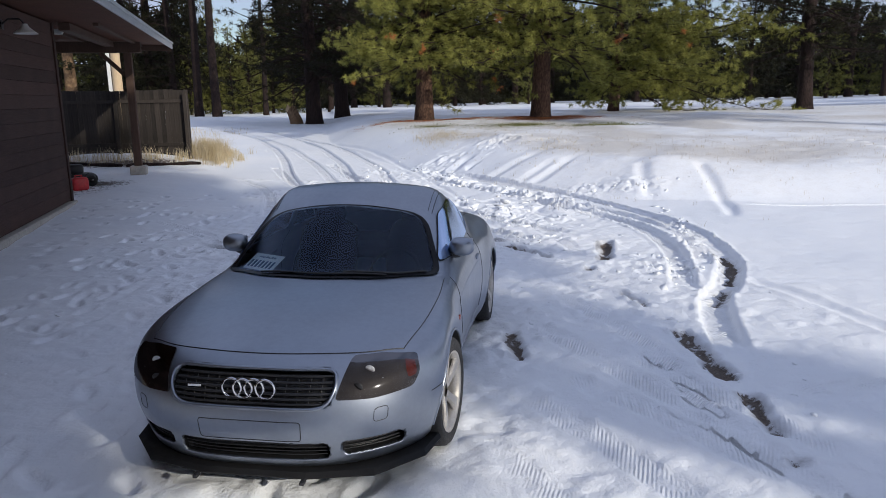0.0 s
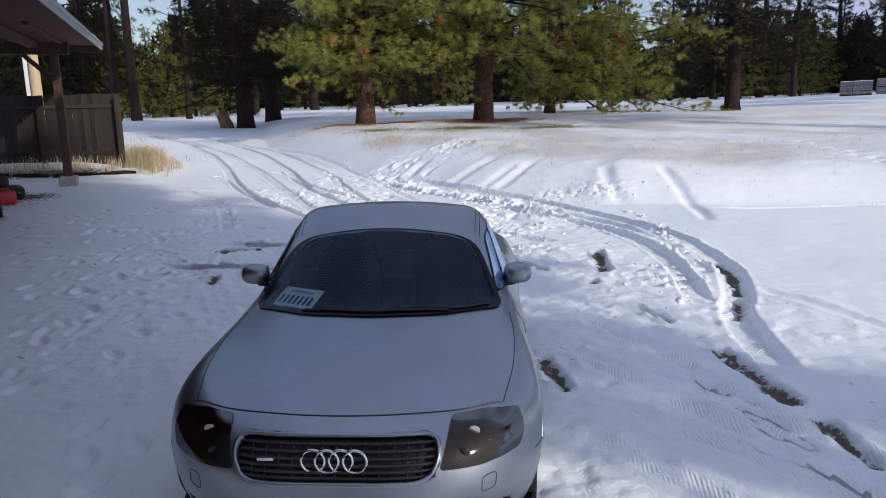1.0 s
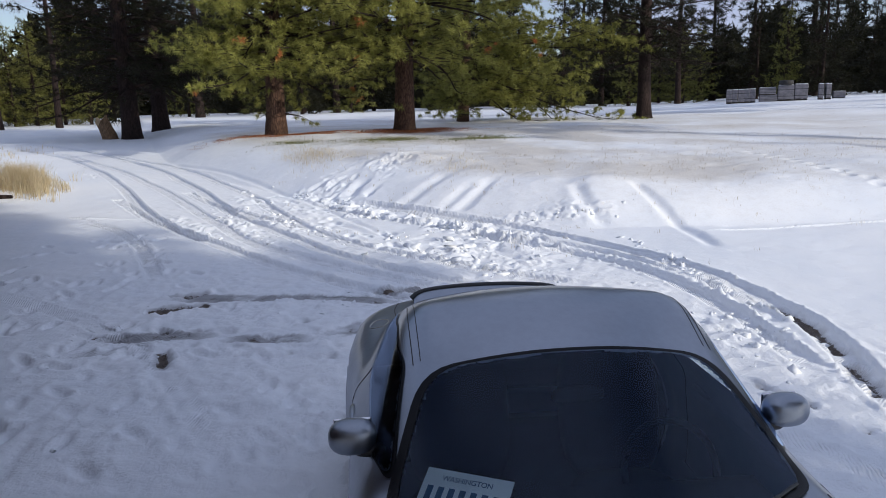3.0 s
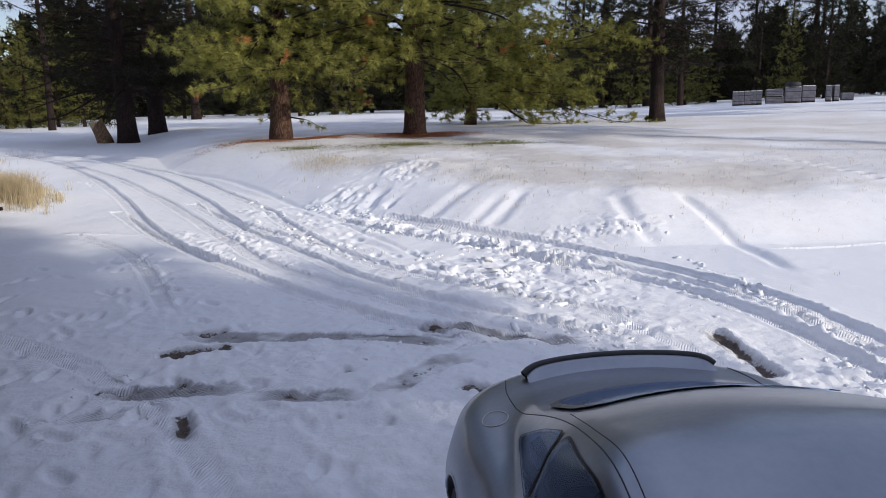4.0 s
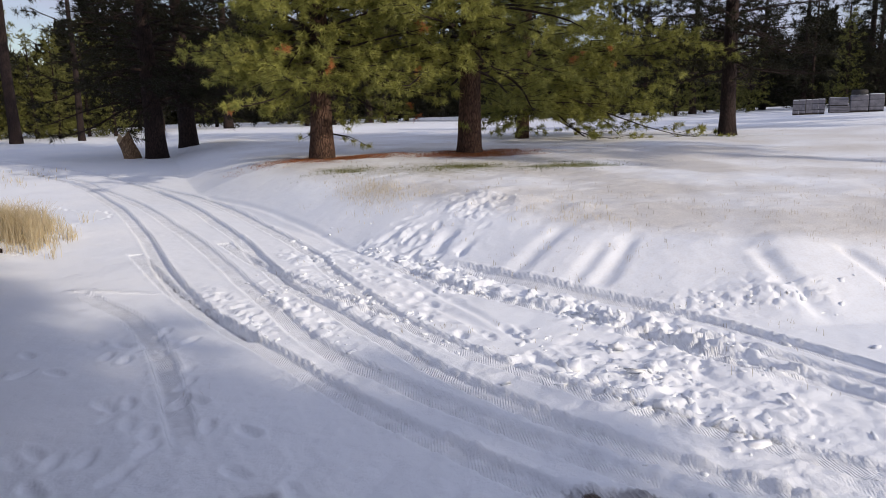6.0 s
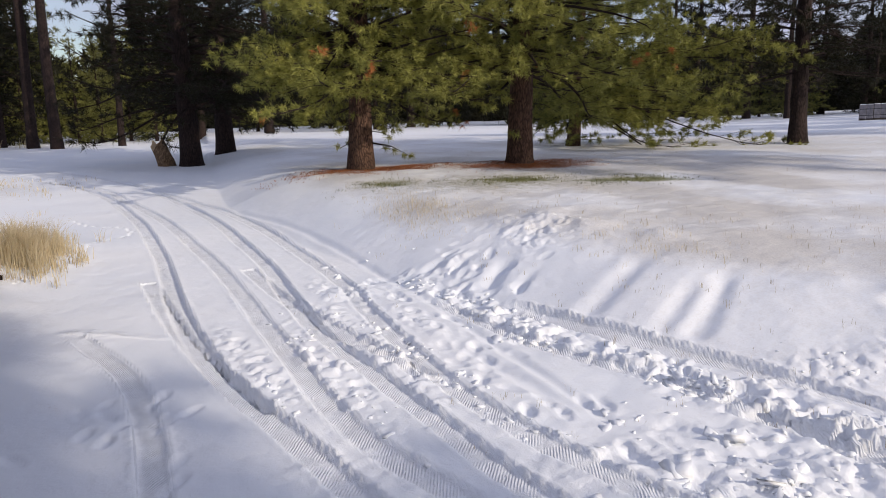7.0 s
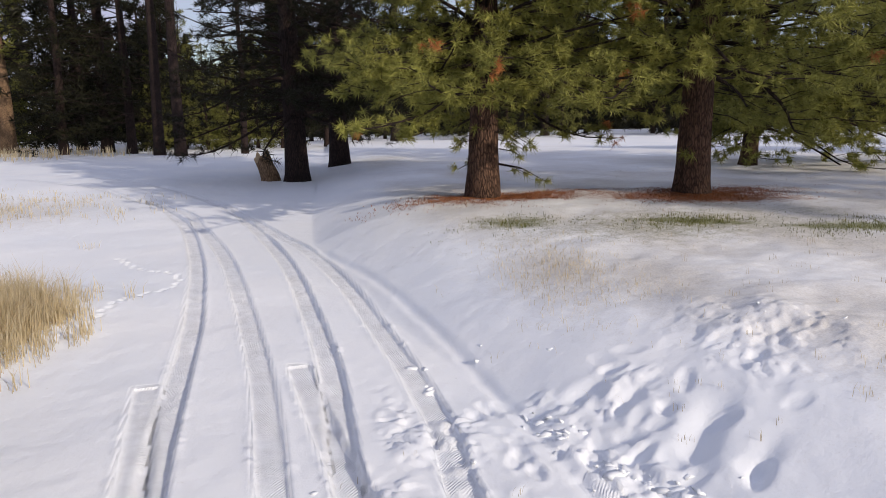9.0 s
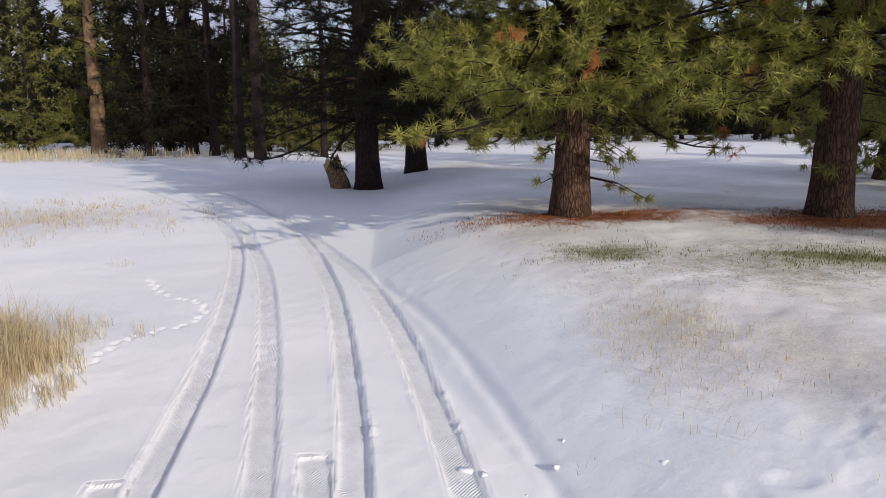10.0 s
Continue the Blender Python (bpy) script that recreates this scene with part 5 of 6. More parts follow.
def make_wheel(parent, x, y, turn):
    hub = part("wheel", mesh_of("wheel", *lathe([(0.0, 0.05), (0.05, 0.055), (0.06, 0.03), (0.0, 0.02)], 20), ALLOY, True), ALLOY, parent)
    hub.matrix_basis = pose(x, y, WHEEL_Z, 0, 0, turn + (0 if x > 0 else 180))
    prof = [(0.225, -0.10), (0.255, -0.112), (0.295, -0.110), (0.312, -0.092), (0.318, -0.05), (0.319, 0.0), (0.318, 0.05), (0.312, 0.092), (0.295, 0.110), (0.255, 0.112), (0.225, 0.10)]
    part("tyre", mesh_of("tyre", *lathe(prof, 56), RUBBER, True), RUBBER, hub)
    rim = [(0.226, -0.1), (0.222, 0.0), (0.206, 0.06), (0.222, 0.100), (0.236, 0.108), (0.234, 0.098)]
    part("rim", mesh_of("rim", *lathe(rim, 48), ALLOY, True), ALLOY, hub)
    part("brake_disc", mesh_of("brake_disc", *lathe([(0.0, 0.0), (0.14, 0.0), (0.14, -0.02), (0.0, -0.02)], 28), BLACK, True), BLACK, hub)
    for k in range(5):
        a = radians(72 * k + 12)
        bm = bmesh.new()
        ring = []
        for r, w, d, th in ((0.035, 0.060, 0.070, 0.03), (0.11, 0.056, 0.086, 0.026), (0.17, 0.068, 0.094, 0.024), (0.225, 0.098, 0.098, 0.02)):
            ring.append([bm.verts.new((d0, -w / 2 * e, r)) for d0, e in ((d, 0.7), (d - 0.012, 1.0), (d - th, 1.0))] + [bm.verts.new((d0, w / 2 * e, r)) for d0, e in ((d - th, 1.0), (d - 0.012, 1.0), (d, 0.7))])
        for u, v in zip(ring[:-1], ring[1:]):
            for i in range(6):
                bm.faces.new((u[i], u[(i + 1) % 6], v[(i + 1) % 6], v[i]))
        bmesh.ops.rotate(bm, verts=bm.verts, cent=(0, 0, 0), matrix=Matrix.Rotation(a, 3, "X"))
        part("spoke", bm, ALLOY, hub)
    return hub


def lathe(profile, n):
    """Turns (radius, along x) pairs round the x axis: vertices and quads."""
    p = np.array(profile, float)
    a = np.arange(n) * 2 * np.pi / n
    v = np.stack([np.repeat(p[:, 1], n), np.outer(p[:, 0], np.cos(a)).ravel(), np.outer(p[:, 0], np.sin(a)).ravel()], 1)
    i = (np.arange(len(p) - 1)[:, None] * n + np.arange(n)[None]).ravel()
    j = (np.arange(len(p) - 1)[:, None] * n + (np.arange(n)[None] + 1) % n).ravel()
    return v, np.stack([i, j, j + n, i + n], 1)


def blob(name, centre, size, material, parent, power=2.6, n=26, label="", m=None):
    """A rounded box-like solid."""
    u, w = np.meshgrid(np.linspace(0, 2 * np.pi, n, endpoint=False), np.linspace(-np.pi / 2, np.pi / 2, n // 2), indexing="xy")
    e = 2 / power
    sp = lambda t: np.sign(t) * np.abs(t) ** e
    v = np.stack([sp(np.cos(w)) * sp(np.cos(u)) * size[0], sp(np.cos(w)) * sp(np.sin(u)) * size[1], sp(np.sin(w)) * size[2]], -1).reshape(-1, 3)
    if m is not None:
        v = v @ np.array(m.to_3x3()).T
    v += np.array(centre)
    k = n // 2
    i = (np.arange(k - 1)[:, None] * n + np.arange(n)[None]).ravel()
    j = (np.arange(k - 1)[:, None] * n + (np.arange(n)[None] + 1) % n).ravel()
    return part(name, mesh_of(name, v, np.stack([i, j, j + n, i + n], 1), material, True), material, parent, label)


def build_car():
    car = thing("car", "dusty silver sports coupe parked on packed snow", "car")
    v, f = net(body_field, (-1.0, -2.14, 0.1), (1.0, 2.14, 1.42), 0.015)
    nrm = outward(v, 0.006, body_field)
    c = v[f].mean(1)
    cn = nrm[f].mean(1)
    x, y, z = c.T
    s = y + HALF
    ax_ = np.abs(x)
    deep = skin(x, y, z)
    group = np.full(len(f), "body", object)
    group[(s < 0.62) & (z < 0.72)] = "front_bumper"
    group[(s > 3.6) & (z < 0.72)] = "rear_bumper"
    group[(cn[:, 2] > 0.35) & (s > 0.22 + 0.35 * ax_**2) & (s < 1.14 + 0.45 * ax_**2) & (ax_ < 0.70) & (z > 0.6)] = "hood"
    group[(cn[:, 2] > 0.5) & (z > 1.12) & (ax_ < 0.56) & (s > 1.7) & (s < 2.9)] = "roof"
    group[(np.abs(cn[:, 0]) > 0.6) & (s > 1.42) & (s < 2.64) & (z > 0.27) & (z < 0.9)] = "door"
    group[(deep < -0.012) & (s < 0.9) & (z < 0.72) & (ax_ < 0.76)] = "intake"
    group[(np.hypot(s - WHEELS[0], z - WHEEL_Z) < 0.362) | (np.hypot(s - WHEELS[1], z - WHEEL_Z) < 0.362)] = "wheel_well"
    # the openings behind the glass
    shrink = lambda loop: loop.mean(0) + (loop - loop.mean(0)) * 0.955
    hole = inside_poly(x, y, shrink(WINDSCREEN)) & (z > 0.82) & (cn[:, 2] > 0.1)
    hole |= inside_poly(x, y, shrink(REAR_GLASS)) & (z > 0.85) & (cn[:, 2] > 0.1)
    for loop in (SIDE_GLASS, QUARTER_GLASS):
        hole |= inside_poly(y, z, shrink(loop)) & (np.abs(cn[:, 0]) > 0.3)
    group[hole] = ""
    for name in ("body", "hood", "roof", "front_bumper", "rear_bumper", "door", "intake", "wheel_well"):
        for want in ((1, -1) if name == "door" else (0,)):
            pick = (group == name) & ((np.sign(x) == want) if want else True)
            if not pick.any():
                continue
            ids, back = np.unique(f[pick], return_inverse=True)
            mat = BLACK if name in ("intake", "wheel_well") else PAINT
            me = mesh_of(name, v[ids], back.reshape(-1, 4), mat, True)
            me.normals_split_custom_set_from_vertices(nrm[ids])
            part(name, me, mat, car)
    # glass with black borders
    skin_patch("windscreen", WINDSCREEN, "top", GLASS, car, 0.006, 9)
    skin_patch("windscreen_border", WINDSCREEN.mean(0) + (WINDSCREEN - WINDSCREEN.mean(0)) * 1.012, "top", GLOSS_BLACK, car, 0.0085, 4, inner=0.945)
    skin_patch("rear_window", REAR_GLASS, "top", GLASS, car, 0.006, 9)
    skin_patch("rear_window_border", REAR_GLASS.mean(0) + (REAR_GLASS - REAR_GLASS.mean(0)) * 1.03, "top", GLOSS_BLACK, car, 0.0085, 4, inner=0.93)
    for side in (1.0, -1.0):
        skin_patch("side_window", SIDE_GLASS, "side", GLASS, car, 0.005, 7, side)
        skin_patch("window_trim", SIDE_GLASS.mean(0) + (SIDE_GLASS - SIDE_GLASS.mean(0)) * 1.035, "side", GLOSS_BLACK, car, 0.004, 3, side, inner=0.95)
        skin_patch("quarter_window", QUARTER_GLASS, "side", GLASS, car, 0.005, 6, side)
        skin_patch("window_trim", QUARTER_GLASS.mean(0) + (QUARTER_GLASS - QUARTER_GLASS.mean(0)) * 1.06, "side", GLOSS_BLACK, car, 0.004, 3, side, inner=0.93)
    # head lamps
    for sign in (1, -1):
        loop = round_poly([(sign * a, b) for a, b in HEADLIGHT][::sign], 0.02)
        lamp = skin_patch("headlight", loop, "front", LENS, car, 0.007, 8, label="smoked headlight")
        skin_patch("lamp_housing", loop.mean(0) + (loop - loop.mean(0)) * 1.012, "front", LAMP_GREY, lamp, 0.0015, 8)
        q = onto("front", np.array([sign * 0.57]), np.array([0.680]))[0]
        blob("reflector", q + np.array([0, -0.0015, 0]), (0.026, 0.006, 0.023), LAMP_SILVER, lamp, 2.0, 20)
        q = onto("front", np.array([sign * 0.53]), np.array([0.620]))[0]
        blob("projector", q + np.array([0, -0.0015, 0]), (0.024, 0.006, 0.022), BLACK, lamp, 2.0, 18)
        turn_loop = round_poly([(sign * a, b) for a, b in ((0.715, 0.700), (0.758, 0.688), (0.780, 0.62), (0.745, 0.612))][::sign], 0.015)
        skin_patch("indicator", turn_loop, "front", AMBER, lamp, 0.004, 4)
        skin_line("washer_cover", round_poly([(sign * 0.60, 0.437), (sign * 0.66, 0.442), (sign * 0.665, 0.512), (sign * 0.605, 0.508)][::sign], 0.02), "front", car, 0.0022, BLACK, closed=True)
    # grille: body-coloured frame, slats and ties
    frame_loop = round_poly([(-0.422, 0.693), (0.422, 0.693), (0.43, 0.61), (0.375, 0.530), (-0.375, 0.530), (-0.43, 0.61)], 0.075)
    grille = skin_patch("grille", frame_loop, "front", BLACK, car, -0.045, 6, label="black slatted radiator grille")
    skin_line("grille_frame", frame_loop, "front", car, 0.011, PAINT, lift=0.001, closed=True)
    for k in range(6):
        zz = 0.550 + k * 0.025
        half = 0.41 if zz > 0.58 else 0.375 + (zz - 0.54) * 0.8
        skin_line("slat", [(-half, zz), (0, zz), (half, zz)], "front", grille, 0.0085, BLACK, lift=-0.018, step=0.06)
    for k in range(13):
        xx = -0.36 + k * 0.06
        skin_line("tie", [(xx, 0.545), (xx, 0.61), (xx, 0.68)], "front", grille, 0.004, BLACK, lift=-0.024, step=0.05)
    for k in range(4):
        cx = -0.087 + k * 0.058
        a = np.linspace(0, 2 * np.pi, 29)
        ring = onto("front", np.full(1, cx), np.full(1, 0.618))[0]
        pts = np.stack([cx + 0.049 * np.cos(a), np.full(29, ring[1] - 0.004 - 0.003 * (k % 2)), 0.618 + 0.049 * np.sin(a)], 1)
        tube("badge_ring", pts, 0.0062, CHROME, grille, 8, "chrome ring badge")
    part("badge_bar", boxed((-0.325, -1.972, 0.610), (-0.255, -1.960, 0.624), None, 0.002), CHROME, grille)
    # bumper details
    skin_line("plate_recess", round_poly([(-0.265, 0.466), (0.265, 0.466), (0.26, 0.362), (-0.26, 0.362)], 0.02), "front", car, 0.0024, BLACK, closed=True)
    for cx, hw, rows in ((0.0, 0.375, 4), (0.58, 0.125, 3), (-0.58, 0.125, 3)):
        for k in range(rows):
            zz = 0.266 + k * 0.021 + (0.020 if cx else 0)
            skin_line("mesh_bar", [(cx - hw, zz), (cx, zz), (cx + hw, zz)], "front", car, 0.003, BLACK, lift=-0.02, step=0.06)
    bm = bmesh.new()
    knots = np.array([(-0.86, 0.50), (-0.815, 0.30), (-0.60, 0.06), (-0.27, -0.025), (0.27, -0.025), (0.60, 0.06), (0.815, 0.30), (0.86, 0.50)])
    edge = np.vstack([knots[k] + (knots[k + 1] - knots[k]) * np.linspace(0, 1, 4, endpoint=False)[:, None] for k in range(7)] + [knots[-1:]])
    rings = []
    for a, b in edge:
        b += 0.045
        inx, iny = a * 0.86, b + 0.14
        rings.append([bm.verts.new(p) for p in ((a, b - HALF, 0.160), (a * 1.003, b - HALF - 0.004, 0.168), (a * 0.985, b + 0.022 - HALF, 0.186), (inx, iny - HALF, 0.198), (inx, iny - HALF, 0.160))])
    for u, w in zip(rings[:-1], rings[1:]):
        for i in range(5):
            bm.faces.new((u[i], u[(i + 1) % 5], w[(i + 1) % 5], w[i]))
    bm.faces.new(rings[0]), bm.faces.new(rings[-1])
    part("lip_spoiler", bm, LIP, car, "black plastic lip spoiler")
    for xx in (-0.27, 0.28):
        part("lip_bolt", boxed((xx - 0.012, -HALF - 0.062, 0.172), (xx + 0.012, -HALF - 0.02, 0.190), None, 0.003), BLACK, car)
    # panel gaps
    skin_line("panel_gap", [(-0.70, 0.40 - HALF), (-0.5, 0.285 - HALF), (-0.25, 0.225 - HALF), (0, 0.208 - HALF), (0.25, 0.225 - HALF), (0.5, 0.285 - HALF), (0.70, 0.40 - HALF)], "top", car, 0.004)
    for sign in (1, -1):
        skin_line("panel_gap", [(sign * 0.70, 0.40 - HALF), (sign * 0.755, 0.7 - HALF), (sign * 0.775, 1.05 - HALF), (sign * 0.76, 1.36 - HALF)], "top", car, 0.003)
        side = float(sign)
        skin_line("door_gap", [(1.44 - HALF, 0.85), (1.40 - HALF, 0.65), (1.42 - HALF, 0.33)], "side", car, 0.003, side=side)
        skin_line("door_gap", [(2.60 - HALF, 0.93), (2.66 - HALF, 0.65), (2.58 - HALF, 0.33)], "side", car, 0.003, side=side)
        skin_line("bumper_gap", [(0.40 - HALF, 0.50), (0.50 - HALF, 0.505)], "side", car, 0.003, side=side)
        skin_line("roof_seam", [(sign * 0.590, 1.90 - HALF), (sign * 0.592, 2.2 - HALF), (sign * 0.575, 2.6 - HALF), (sign * 0.575, 3.0 - HALF), (sign * 0.60, 3.4 - HALF)], "top", car, 0.0026)
        skin_line("roof_seam", [(sign * 0.562, 1.90 - HALF), (sign * 0.563, 2.2 - HALF), (sign * 0.548, 2.6 - HALF), (sign * 0.535, 2.8 - HALF)], "top", car, 0.0022)
        skin_line("deck_gap", [(sign * 0.60, 3.40 - HALF), (sign * 0.60, 3.6 - HALF), (sign * 0.57, 3.78 - HALF)], "top", car, 0.0035)
        skin_line("side_strip", [(1.5 - HALF, 0.33), (2.0 - HALF, 0.325), (2.6 - HALF, 0.33)], "side", car, 0.006, PAINT, side=side)
        h = onto("side", np.array([2.46 - HALF]), np.array([0.77]), None, side)[0]
        blob("door_handle", h, (0.018, 0.085, 0.016), PAINT, car, 3)
        h = onto("side", np.array([1.18 - HALF]), np.array([0.66]), None, side)[0]
        blob("side_marker", h, (0.008, 0.035, 0.014), AMBER, car, 3)
        # door mirror
        mirror = blob("mirror", (side * 0.825, 1.74 - HALF, 0.995), (0.088, 0.060, 0.064), PAINT, car, 2.5, 28)
        blob("mirror_stalk", (side * 0.765, 1.74 - HALF, 0.94), (0.06, 0.03, 0.025), BLACK, mirror, 2.4, 16)
        part("mirror_glass", boxed((side * 0.825 - 0.07, 1.788 - HALF, 0.95), (side * 0.825 + 0.07, 1.797 - HALF, 1.042), None, 0.004), CHROME, mirror)
        # wheel-arch lips
        for ws in WHEELS:
            a = np.linspace(radians(-8), radians(188), 40)
            arch = onto("side", ws - HALF + 0.358 * np.cos(a), np.maximum(0.2, WHEEL_Z + 0.358 * np.sin(a)), None, side)
            tube("arch_lip", arch, 0.008, PAINT, car, 6)
    a = np.linspace(0, 2 * np.pi, 33)
    ring = onto("top", -0.70 + 0.055 * np.cos(a), 3.36 - HALF + 0.07 * np.sin(a))
    tube("fuel_cap_ring", ring + outward(ring) * 0.001, 0.003, ALLOY, car, 6, "round metal fuel cap")
    # rear spoiler
    bm = bmesh.new()
    q = np.linspace(-1, 1, 41)
    sy = 3.84 - HALF - 0.10 * q**2
    deck = onto("top", 0.475 * q, sy)[:, 2]
    crest = deck + 0.056 * (1 - 0.6 * np.abs(q) ** 14)
    rows = []
    for xx, yy, base, top in zip(0.475 * q, sy, deck, crest):
        rows.append([bm.verts.new(p) for p in ((xx, yy - 0.075, base - 0.006), (xx, yy - 0.02, top - 0.008), (xx, yy + 0.01, top), (xx, yy + 0.028, top - 0.004), (xx, yy + 0.03, base - 0.03))])
    for u, w in zip(rows[:-1], rows[1:]):
        for i in range(4):
            bm.faces.new((u[i], u[i + 1], w[i + 1], w[i]))
    spoiler = part("spoiler", bm, PAINT, car, smooth=True)
    tube("spoiler_lip", np.stack([0.485 * q, sy + 0.018, crest - 0.004], 1), 0.020, BLACK, spoiler, 8, "black rubber spoiler edge")
    # wipers
    for pts in ([(-0.40, 1.20), (0.0, 1.135), (0.42, 1.20)], [(0.15, 1.17), (0.45, 1.24), (0.64, 1.36)]):
        skin_line("wiper", [(a, b - HALF) for a, b in pts], "top", car, 0.007, BLACK, lift=0.016)
    # cabin
    part("dashboard", boxed((-0.66, 1.22 - HALF, 0.58), (0.66, 1.62 - HALF, 0.83), None, 0.05), LEATHER, car)
    part("cabin_floor", boxed((-0.7, 1.2 - HALF, 0.2), (0.7, 3.4 - HALF, 0.26), None, 0.01), LEATHER, car)
    part("parcel_shelf", boxed((-0.52, 2.95 - HALF, 0.62), (0.52, 3.5 - HALF, 0.78), None, 0.04), LEATHER, car)
    for xx in (-0.36, 0.36):
        seat = blob("seat", (xx, 2.05 - HALF, 0.42), (0.25, 0.27, 0.10), LEATHER, car, 3.4)
        blob("seat_back", (xx, 2.42 - HALF, 0.74), (0.24, 0.09, 0.34), LEATHER, seat, 3.2, m=Matrix.Rotation(radians(-16), 4, "X"))
        blob("head_restraint", (xx, 2.53 - HALF, 1.10), (0.13, 0.055, 0.075), LEATHER, seat, 3)
    a = np.linspace(0, 2 * np.pi, 33)
    tube("steering_wheel", np.stack([0.36 + 0.18 * np.cos(a), 1.70 - HALF + 0.07 * np.sin(a), 0.80 + 0.165 * np.sin(a)], 1), 0.015, LEATHER, car)
    blob("rear_view_mirror", (0, 1.72 - HALF, 1.115), (0.10, 0.018, 0.032), LEATHER, car, 3)
    # plate lying behind the windscreen, its marks as plain bars
    corners = onto("top", np.array([-0.635, -0.335, -0.36, -0.61]), np.array([1.385, 1.205, 1.315, 1.47]) - HALF)
    o, ux = corners[0], corners[1] - corners[0]
    o = o + np.array([0.004, 0.03, -0.012])
    ux = ux / np.linalg.norm(ux)
    uy = corners[3] - corners[0]
    uy = uy - ux * (uy @ ux)
    uy /= np.linalg.norm(uy)
    uz = np.cross(ux, uy)
    m = Matrix(np.vstack([np.column_stack([ux, uy, uz, o]), [0, 0, 0, 1]]).tolist())
    plate = part("plate", boxed((0, 0, -0.004), (0.305, 0.152, -0.001), m, 0.001), PLATE_WHITE, car, "pale blue-white plate behind the windscreen")
    for k in range(7):
        x0 = 0.022 + k * 0.0385
        part("plate_bar", boxed((x0, 0.022, -0.001), (x0 + 0.021, 0.088, 0.0008), m, 0.0005), PLATE_BLUE, plate)
    words = bpy.data.curves.new("plate_word", "FONT")
    words.body, words.size, words.align_x, words.extrude = "WASHINGTON", 0.026, "CENTER", 0.0006
    flat = bpy.data.meshes.new_from_object(bpy.data.objects.new("plate_word", words))
    flat.transform(m @ Matrix.Translation((0.152, 0.112, 0.0002)))
    flat.materials.clear()
    flat.materials.append(PLATE_BLUE)
    part("plate_word", flat, PLATE_BLUE, plate)
    for sx in (1, -1):
        make_wheel(car, sx * 0.775, WHEELS[0] - HALF, -5)
        make_wheel(car, sx * 0.765, WHEELS[1] - HALF, 0)
    car.matrix_world = pose(0.76, 5.16, -0.05, 0, 0, -23.3)
    return car


build_car()


# ---- loose and small things ----
def blades(spots, count, height, width, bend, r, spread=0.05):
    """Grass blades: two-segment bent strips."""
    n = len(spots)
    base = np.repeat(np.asarray(spots, float), count, 0) + np.concatenate([r.normal(0, spread, (n * count, 2)), np.zeros((n * count, 1))], 1)
    h = height * r.uniform(0.45, 1.1, n * count)
    az = r.uniform(0, 2 * np.pi, n * count)
    out = np.stack([np.cos(az), np.sin(az), np.zeros(n * count)], 1) * (bend * h * r.uniform(0.1, 1.0, n * count))[:, None]
    side = np.stack([-np.sin(az), np.cos(az), np.zeros(n * count)], 1) * width
    up = np.array([0, 0, 1.0])
    a, b = base - side - up * 0.02, base + side - up * 0.02
    m = base + out * 0.3 + up * (h * 0.6)[:, None]
    tip = base + out + up * h[:, None]
    v = np.stack([a, b, m + side * 0.8, m - side * 0.8, tip], 1).reshape(-1, 3)
    k = np.arange(n * count)[:, None] * 5
    f = np.concatenate([k + [[0, 1, 2]], k + [[0, 2, 3]], k + [[3, 2, 4]]], 0)
    return v, f


def on_ground(xs, ys):
    return np.array([(x, y, ground_height(x, y)) for x, y in zip(xs, ys)])


def grass_object(name, label, xs, ys, count, height, width, bend, seed, spread=0.05, material=None):
    r = np.random.default_rng(seed)
    v, f = blades(on_ground(xs, ys), count, height, width, bend, r, spread)
    me = mesh_of(name, v, f, material or GRASS_DRY)
    return tagged(new(name, me), label, "grass", kind="stuff")


GRASS_GREEN = needle_material("thin_turf", (0.06, 0.075, 0.018), (0.25, 0.24, 0.08), 0.3)
STALK = needle_material("field_stalks", (0.30, 0.23, 0.15), (0.55, 0.46, 0.32), 0.3)
NEEDLE_LITTER = needle_material("fallen_needles", (0.16, 0.055, 0.025), (0.50, 0.21, 0.09), 0.2)
r = np.random.default_rng(91)
grass_object("dry_grass", "tall clump of dry straw-coloured grass by the fence", r.normal(-1.38, 0.25, 100), r.normal(22.3, 0.5, 100), 28, 0.56, 0.004, 1.0, 1, 0.09)
grass_object("dry_grass", "low dry grass fringe round the tall clump", r.normal(-0.95, 0.26, 90), r.normal(22.4, 0.8, 90), 12, 0.26, 0.005, 0.6, 2, 0.07)
grass_object("dry_grass", "dry grass along the foot of the fence", r.uniform(-6.5, -1.8, 90), 21.45 + r.normal(0, 0.18, 90), 9, 0.36, 0.005, 0.5, 3, 0.09)
grass_object("dry_grass", "flattened dry grass patch beside the drive", r.normal(-5.2, 1.8, 200), r.normal(33.0, 1.9, 200), 8, 0.18, 0.006, 1.0, 4, 0.18)
grass_object("dry_grass", "dry grass strip at the edge of the woods", r.normal(-21, 6, 260), r.normal(63, 2.4, 260), 12, 0.7, 0.016, 0.5, 5, 0.3)
grass_object("dry_grass", "sparse straw tuft poking through snow on the bank", r.normal(5.5, 0.42, 300), r.normal(21.3, 0.95, 300), 5, 0.10, 0.0022, 2.0, 6, 0.16)
grass_object("dry_grass", "short straw on the lip of the bank", r.normal(7.0, 0.5, 40), r.normal(16.6, 0.5, 40), 7, 0.09, 0.0024, 0.8, 12, 0.06)
grass_object("field_stalks", "thin dry stalks standing in the snowy field", np.concatenate([r.normal(13.0, 4.5, 600), r.uniform(8, 40, 350)]), np.concatenate([r.normal(14.0, 1.9, 600), r.uniform(15, 34, 350)]), 4, 0.075, 0.0018, 0.9, 7, 0.06, STALK)
